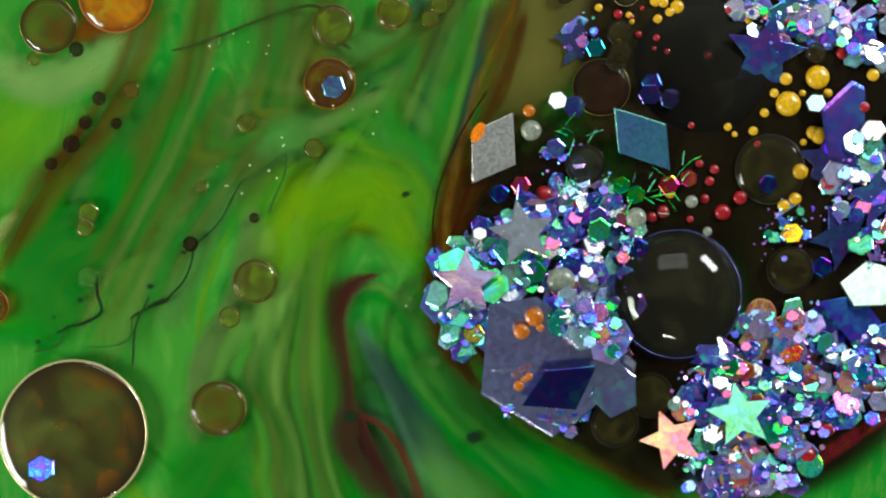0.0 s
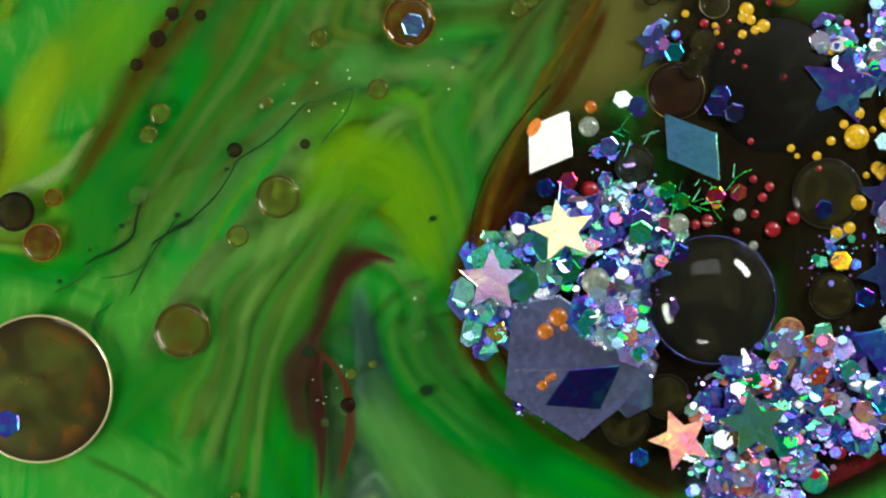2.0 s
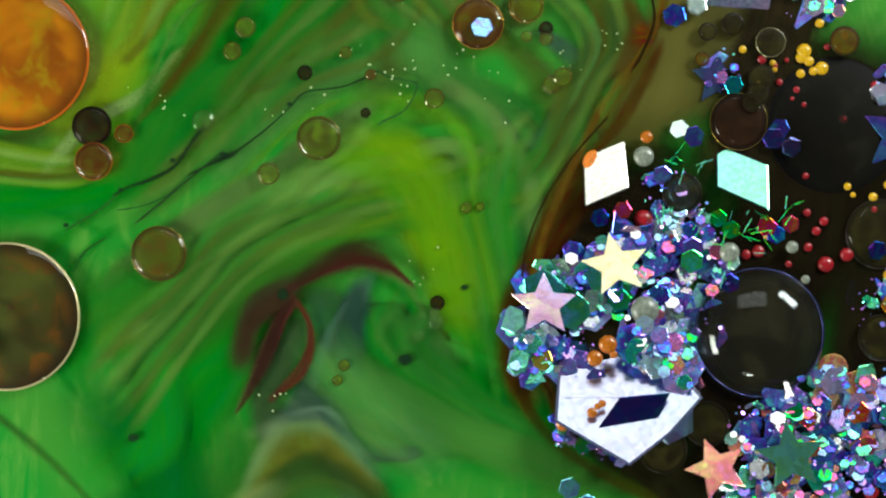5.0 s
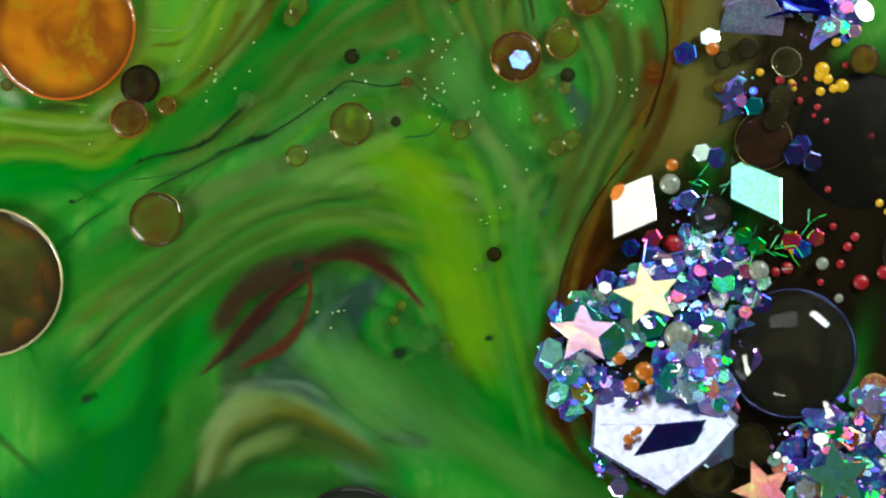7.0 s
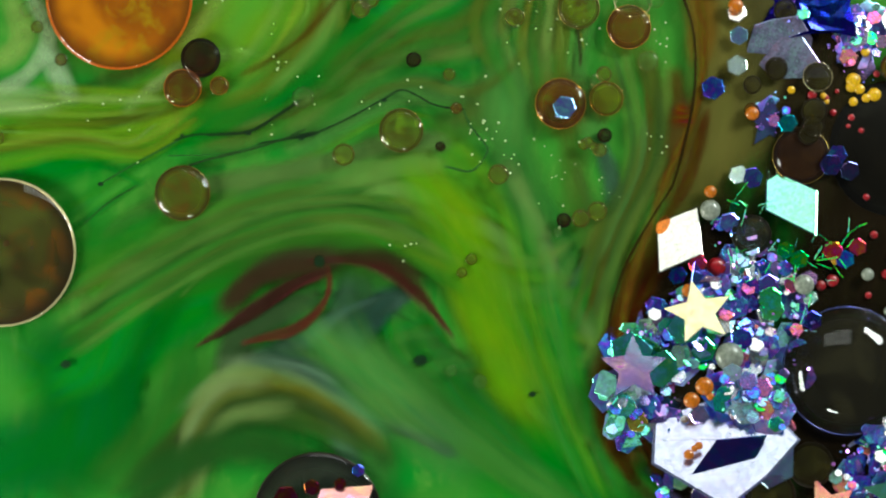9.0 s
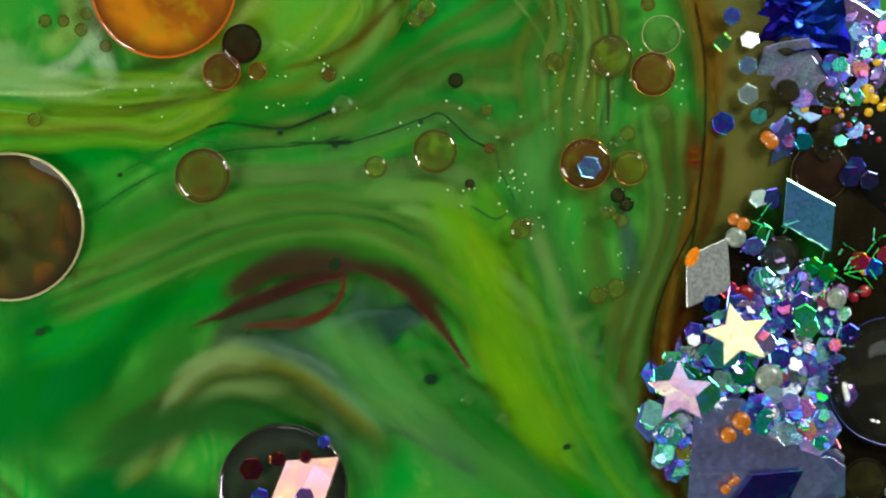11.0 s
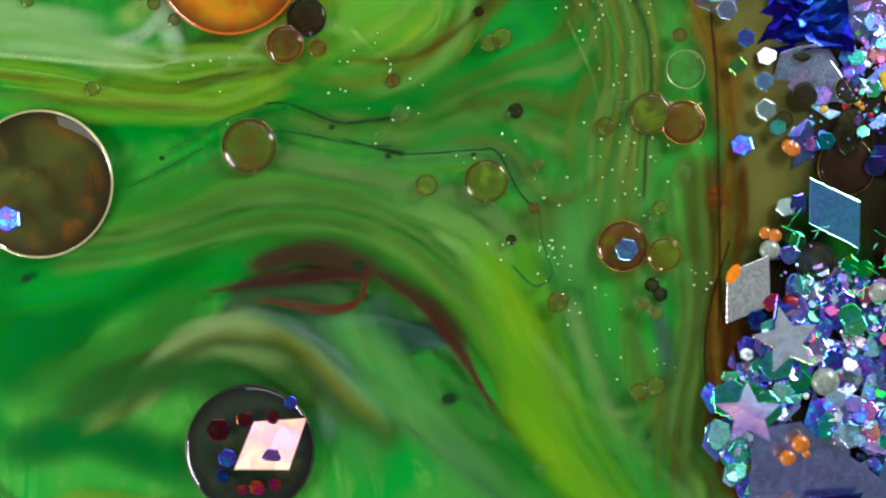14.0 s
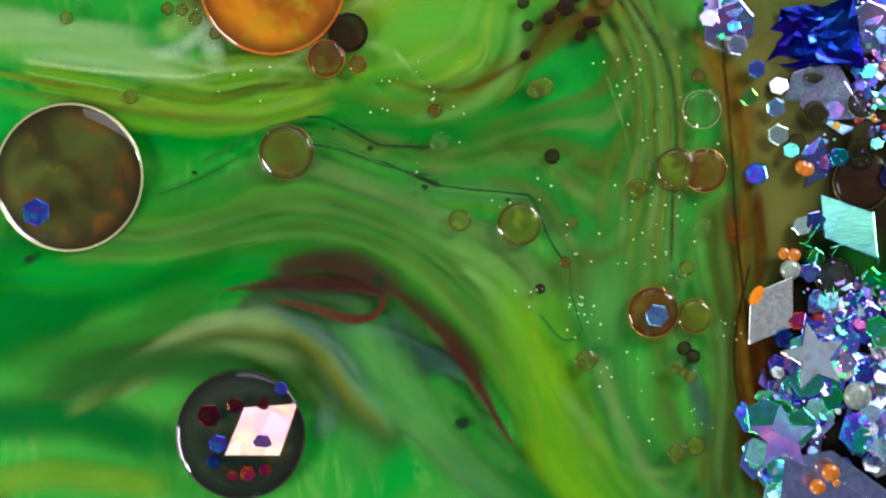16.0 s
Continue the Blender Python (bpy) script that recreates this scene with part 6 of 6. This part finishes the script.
    h1_d = ((830, 500, 24, VIOLET, 0, "violet"), (810, 560, 22, rgb(120, 250, 220), .6, "mint"), (1078, 696, 26, ICE, .7, "ice-blue"), (1100, 328, 16, GREENF, .1, "green"),
          (1125, 345, 17, GREENF, .3, "green"), (1000, 245, 18, rgb(36, 120, 60), 0, "green"))
    for x, y, r, col, f, text in h1_a + h1_b + h1_c + h1_d:
        flake("hex", (0.0, x, y), r, random.uniform(0, 60), col, text + " hexagon flake floating on dark oil", z=30, flashes=((0, f), (6, f * 0.6), (16, f * 0.4)), step=2)
    h2_a = ((7.0, 1256, 66, 19, rgb(230, 255, 240), 1, "white"), (7.0, 1280, 500, 22, rgb(90, 245, 160), .8, "mint"), (7.0, 1400, 426, 18, rgb(240, 50, 80), .4, "red"), (7.0, 1418, 256, 18, rgb(70, 90, 190), .1, "blue"),
          (7.0, 1268, 280, 20, rgb(80, 90, 190), 0, "violet"), (7.0, 1322, 478, 16, PINKF, .5, "pink"), (7.0, 1195, 635, 22, rgb(110, 220, 255), .6, "cyan"), (7.0, 1155, 580, 22, rgb(60, 200, 140), .3, "green"))
    h2_b = ((7.0, 1247, 655, 18, rgb(60, 90, 230), .2, "blue"), (9.0, 1495, 459, 17, rgb(50, 120, 250), .5, "blue"), (12.5, 1318, 46, 17, rgb(90, 120, 220), .2, "blue"), (12.5, 1348, 128, 17, ICE, .4, "ice-blue"),
          (12.5, 1430, 722, 22, rgb(140, 225, 255), .7, "cyan"), (12.5, 1433, 795, 21, rgb(255, 255, 250), 1, "white"), (12.5, 1480, 577, 22, rgb(110, 245, 170), .6, "mint"), (12.5, 1532, 512, 16, rgb(235, 180, 245), .7, "pink"))
    h2_c = ((16.0, 1326, 173, 16, rgb(120, 190, 90), .1, "green"), (16.0, 1255, 32, 18, rgb(215, 205, 250), .7, "lilac"), (16.0, 1305, 80, 19, rgb(190, 200, 230), .2, "silver-blue"),
          (16.0, 1400, 266, 15, rgb(120, 250, 225), .8, "aqua"), (16.0, 1536, 126, 16, rgb(110, 245, 220), .7, "aqua"), (16.0, 1500, 640, 18, rgb(200, 180, 240), .4, "lilac"))
    h2_d = ((16.0, 1520, 750, 20, rgb(150, 230, 255), .7, "cyan"), (16.0, 1545, 820, 20, rgb(250, 250, 255), .9, "white"), (16.0, 1490, 830, 22, LILAC, .3, "lilac"), (16.0, 1465, 532, 20, rgb(150, 240, 250), .8, "aqua"),
          (16.0, 1445, 458, 17, rgb(60, 190, 80), .2, "green"))
    for t, x, y, r, col, f, text in h2_a + h2_b + h2_c + h2_d:
        flake("hex", (t, x, y), r, random.uniform(0, 60), col, text + " hexagon flake floating on dark oil", z=31, flashes=((0, f * 0.3), (max(0.1, t - 2), f * 0.6), (max(0.2, t), f), (t + 3.5, 0.3 * f), (t + 6, 0.2 * f)), step=2)
    # beads of wax
    red, yellow, grey, amber = rgb(150, 16, 28), rgb(206, 160, 16), rgb(128, 134, 120), rgb(176, 96, 12)
    R = ((1253, 98, 8), (1395, 42, 8), (1469, 323, 16), (1279, 376, 14), (1173, 375, 11), (1491, 94, 11), (1291, 17, 8), (1264, 300, 8), (1021, 359, 12), (1464, 759, 14), (1429, 808, 17), (1247, 352, 8), (1310, 350, 12), (1530, 190, 9), (1340, 255, 6), (1223, 222, 6), (1094, 25, 8), (1162, 67, 6), (1238, 290, 7))
    for x, y, r in R:
        bead((0.0, x, y), r, red, "small dark red wax bead")
    bead(WAY["redbead"], 17, red, "dark red wax bead")
    Y = ((1447, 137, 21), (1395, 184, 22), (1391, 140, 11), (1416, 304, 14), (1353, 200, 8), (1333, 232, 8), (1407, 352, 11), (1387, 364, 11), (1288, 225, 7), (1545, 133, 11), (1450, 240, 15), (1439, 235, 12), (1370, 165, 8), (1465, 165, 8), (1422, 252, 6), (1325, 36, 7), (1504, 303, 9), (1113, 27, 6), (1186, 343, 8), (1160, 2, 10), (1420, 165, 6), (1300, 238, 5))
    for x, y, r in Y:
        bead((0.0, x, y), r, yellow, "small yellow wax bead")
    for x, y, r in ((1455, 123, 13), (1480, 75, 8), (1475, 157, 8), (1452, 162, 8), (1490, 152, 12), (1345, 128, 7), (1405, 157, 5), (1378, 182, 4), (1465, 140, 9), (1530, 95, 7)):
        bead((7.0, x, y), r, yellow, "small yellow wax bead")
    for x, y, r in ((1405, 150, 5), (1415, 178, 6), (1440, 205, 4), (1462, 215, 6), (1425, 140, 4), (1497, 115, 6), (1500, 437, 8), (1452, 500, 6), (1372, 482, 9), (1245, 455, 12)):
        bead((7.0, x, y), r, red, "small dark red wax bead")
    inside = WAY["left_dome"]
    for dx, dy, r, col in ((-38, -18, 4, yellow), (-30, -12, 3, yellow), (-20, -16, 3.5, yellow), (-22, -8, 3, yellow), (-12, -20, 3, yellow), (8, -16, 6, red), (53, -18, 3, rgb(30, 30, 120)), (53, -8, 3.5, rgb(30, 30, 120)), (-52, 74, 4, rgb(30, 30, 120))):
        bead(inside + np.array((dx, dy)), r, col, "tiny coloured speck inside an oil dome", z=14.0)
    oil_drop(inside + np.array((-30, 98)), 15, "clear", "brown", "small clear bubble inside an oil dome", z=16.0)
    # slivers put in for the wiry green glints on the oil
    for x, y in ((1262, 330), (1300, 440), (1390, 455), (1420, 395), (1245, 440), (1330, 520), (1360, 420)):
        root = new("shard_heap")
        tagged(root, "thin bright green slivers on dark oil", "glitter")
        for k in range(6):
            a, d = random.uniform(0, 6.283), 36 * math.sqrt(random.random())
            lie = Vector((0, 0, 1)).rotation_difference((half_way((x, y), FILL_WIDE) + Vector((random.gauss(0, 0.08), random.gauss(0, 0.08), 0))).normalized())
            part("shard", plate("sliver", foil(random.choice((GREENF, rgb(70, 240, 120), MINT)), 0.25, 0.9)), root, place=(d * math.cos(a) * S, d * math.sin(a) * S, random.uniform(0, 8) * S),
                 turn=(lie @ Euler((0, 0, random.uniform(0, 6.28))).to_quaternion()).to_euler(), scale=(random.uniform(6, 19) * S, 9 * S, 6 * S))
        moving(root, lone(POOL, 7.0, x, y), 34.0, None, step=2)
    for x, y, r in ((940, 231, 18), (1126, 386, 18), (993, 498, 25), (1224, 357, 11), (1252, 410, 8)):
        bead((0.0, x, y), r, grey, "grey-green translucent wax bead", z=30)
    for dx, dy, r in ((-40, -88, 16), (-63, -63, 14), (-68, 33, 9), (-50, 17, 7), (-58, 22, 6), (-30, -70, 7)):
        bead(big + np.array((dx, dy)), r, amber, "small amber wax bead on a large flake", z=74)
    for dx, dy, reach, k in ((40, -78, 40, 12), (95, -50, 30, 7), (10, -100, 26, 6)):
        cluster(0.0, 986 + dx, 650 + dy, reach, k, (7, 18), [BLUE, LILAC, PINKF, TEAL, ICE, VIOLET], z=66, label="heap of pink and blue flakes lying on a large flake")
    for t, x, y, r in ((0.0, 936, 196, 11), (12.5, 1387, 250, 12), (16.0, 1428, 300, 13), (16.0, 1405, 452, 12)):
        bead((t, x, y), r, amber, "small amber wax bead", z=32)
    # oil domes among the glitter
    D = lambda t, x, y, r, core="mossdark", text="dark clear oil dome among the glitter", h=0.4, z=26, rim="dark": oil_drop(lone(POOL, t, x, y), r, core, rim, text, z=z, height=h, skin=DARK_SKIN, step=2)
    oil_drop(WAY["bub"], 114, "pitch", "blue", "large glossy dark oil dome", z=26, height=0.62, skin=GLOSS_SKIN)
    oil_drop(WAY["bub"] + np.array((0, -5)), 64, "well", None, "darker disc inside a large oil dome", z=27, height=0.05, skin=DARK_SKIN)
    oil_drop(WAY["dome1220"], 51, "violet", "brown", "dark brown oil dome with a rusty rim", z=20, height=0.3, skin=DARK_SKIN)
    oil_drop(WAY["dome1475"], 62, "mossdark", "dark", "dim olive oil dome among beads", z=18, height=0.25, skin=DARK_SKIN)
    oil_drop(WAY["dome1498"], 26, "mossdark", "pale", "clear olive oil dome with a bright rim", z=24, height=0.4, skin=DARK_SKIN)
    oil_drop(WAY["dome1420"], 20, "mossdark", "brown", "clear olive dome of oil", z=24, height=0.4, skin=DARK_SKIN)
    oil_drop(WAY["dkdome"], 35, "slate", "dark", "dark grey-green oil dome among hexagon flakes", z=30, height=0.4, skin=DARK_SKIN)
    D(0.0, 1240, 115, 122, "well", "wide black oil dome with faint swirls", 0.0, 15.5, None)
    D(0.0, 1398, 478, 41), D(0.0, 1151, 700, 40), D(0.0, 1088, 750, 42), D(0.0, 1098, 60, 23), D(0.0, 1092, 108, 19), D(0.0, 1346, 56, 12), D(0.0, 1444, 93, 18)
    D(7.0, 1279, 107, 16), D(7.0, 1323, 87, 19), D(7.0, 1378, 200, 20), D(7.0, 1530, 105, 26, "brown"), D(9.0, 1330, 195, 13, "brown"), D(12.5, 1388, 250, 13, "brown"), D(16.0, 1518, 265, 20), D(16.0, 1440, 130, 18)
    # heaps
    for x, y, k in ((880, 430, 12), (835, 475, 9), (850, 540, 10), (930, 400, 12), (960, 470, 14), (1020, 420, 12), (1030, 490, 13), (1000, 560, 10), (1060, 600, 10), (900, 600, 5), (930, 700, 9), (1000, 725, 11), (1070, 650, 9),
                    (1000, 300, 7), (1050, 345, 12), (1010, 380, 9), (1090, 400, 8), (1100, 470, 9), (1085, 540, 6)):
        cluster(0.0, x, y, 44, k)
    for x, y in ((805, 470), (800, 540), (815, 590), (870, 470), (900, 500)):
        cluster(0.0, x, y, 34, 9, (8, 20), [MINT, GREENF, TEAL, ICE, BLUE, MINT], z=24, label="heap of bright green and mint holographic flakes")
    for x, y in ((1390, 390), (1370, 430), (1420, 400)):
        cluster(0.0, x, y, 34, 3, (5, 10), [GREENF, TEAL], z=18, label="sparse green glitter specks on dark oil")
    for x, y in ((1240, 700), (1290, 640), (1360, 600), (1430, 590), (1480, 640), (1460, 710), (1400, 680), (1330, 690), (1280, 780), (1350, 770), (1420, 760), (1310, 840), (1250, 830), (1390, 830), (1560, 620), (1540, 700)):
        cluster(0.0, x, y, 50, 14, (8, 22), [BLUE, VIOLET, LILAC, NAVY, LILAC, TEAL, PEACH, BLUE, MINT], label="heap of lilac and blue holographic flakes with coral specks")
    for x, y in ((1340, 20), (1400, 50), (1470, 40), (1530, 60), (1480, -30), (1410, -40), (1545, -20), (1540, 280), (1500, 340), (1560, 420), (1600, 100), (1620, 220), (1640, 330)):
        cluster(0.0, x, y, 46, 10, label="heap of pale blue holographic flakes on dark oil")
    cluster(0.0, 1030, 60, 34, 3, (5, 10), [VIOLET, NAVY, BLUE], label="small loose heap of dim violet flakes")
    for t, x, y, k in ((9.0, 1490, 50, 4), (9.0, 1540, 40, 7), (12.5, 1540, 60, 6), (12.5, 1565, 110, 4), (16.0, 1280, 30, 8), (16.0, 1550, 150, 8), (16.0, 1550, 20, 10), (16.0, 1510, 200, 3), (16.0, 1560, 250, 4)):
        cluster(t, x, y, 40, k, (6, 17), label="heap of lilac and silver holographic flakes")


glitter()

motions()
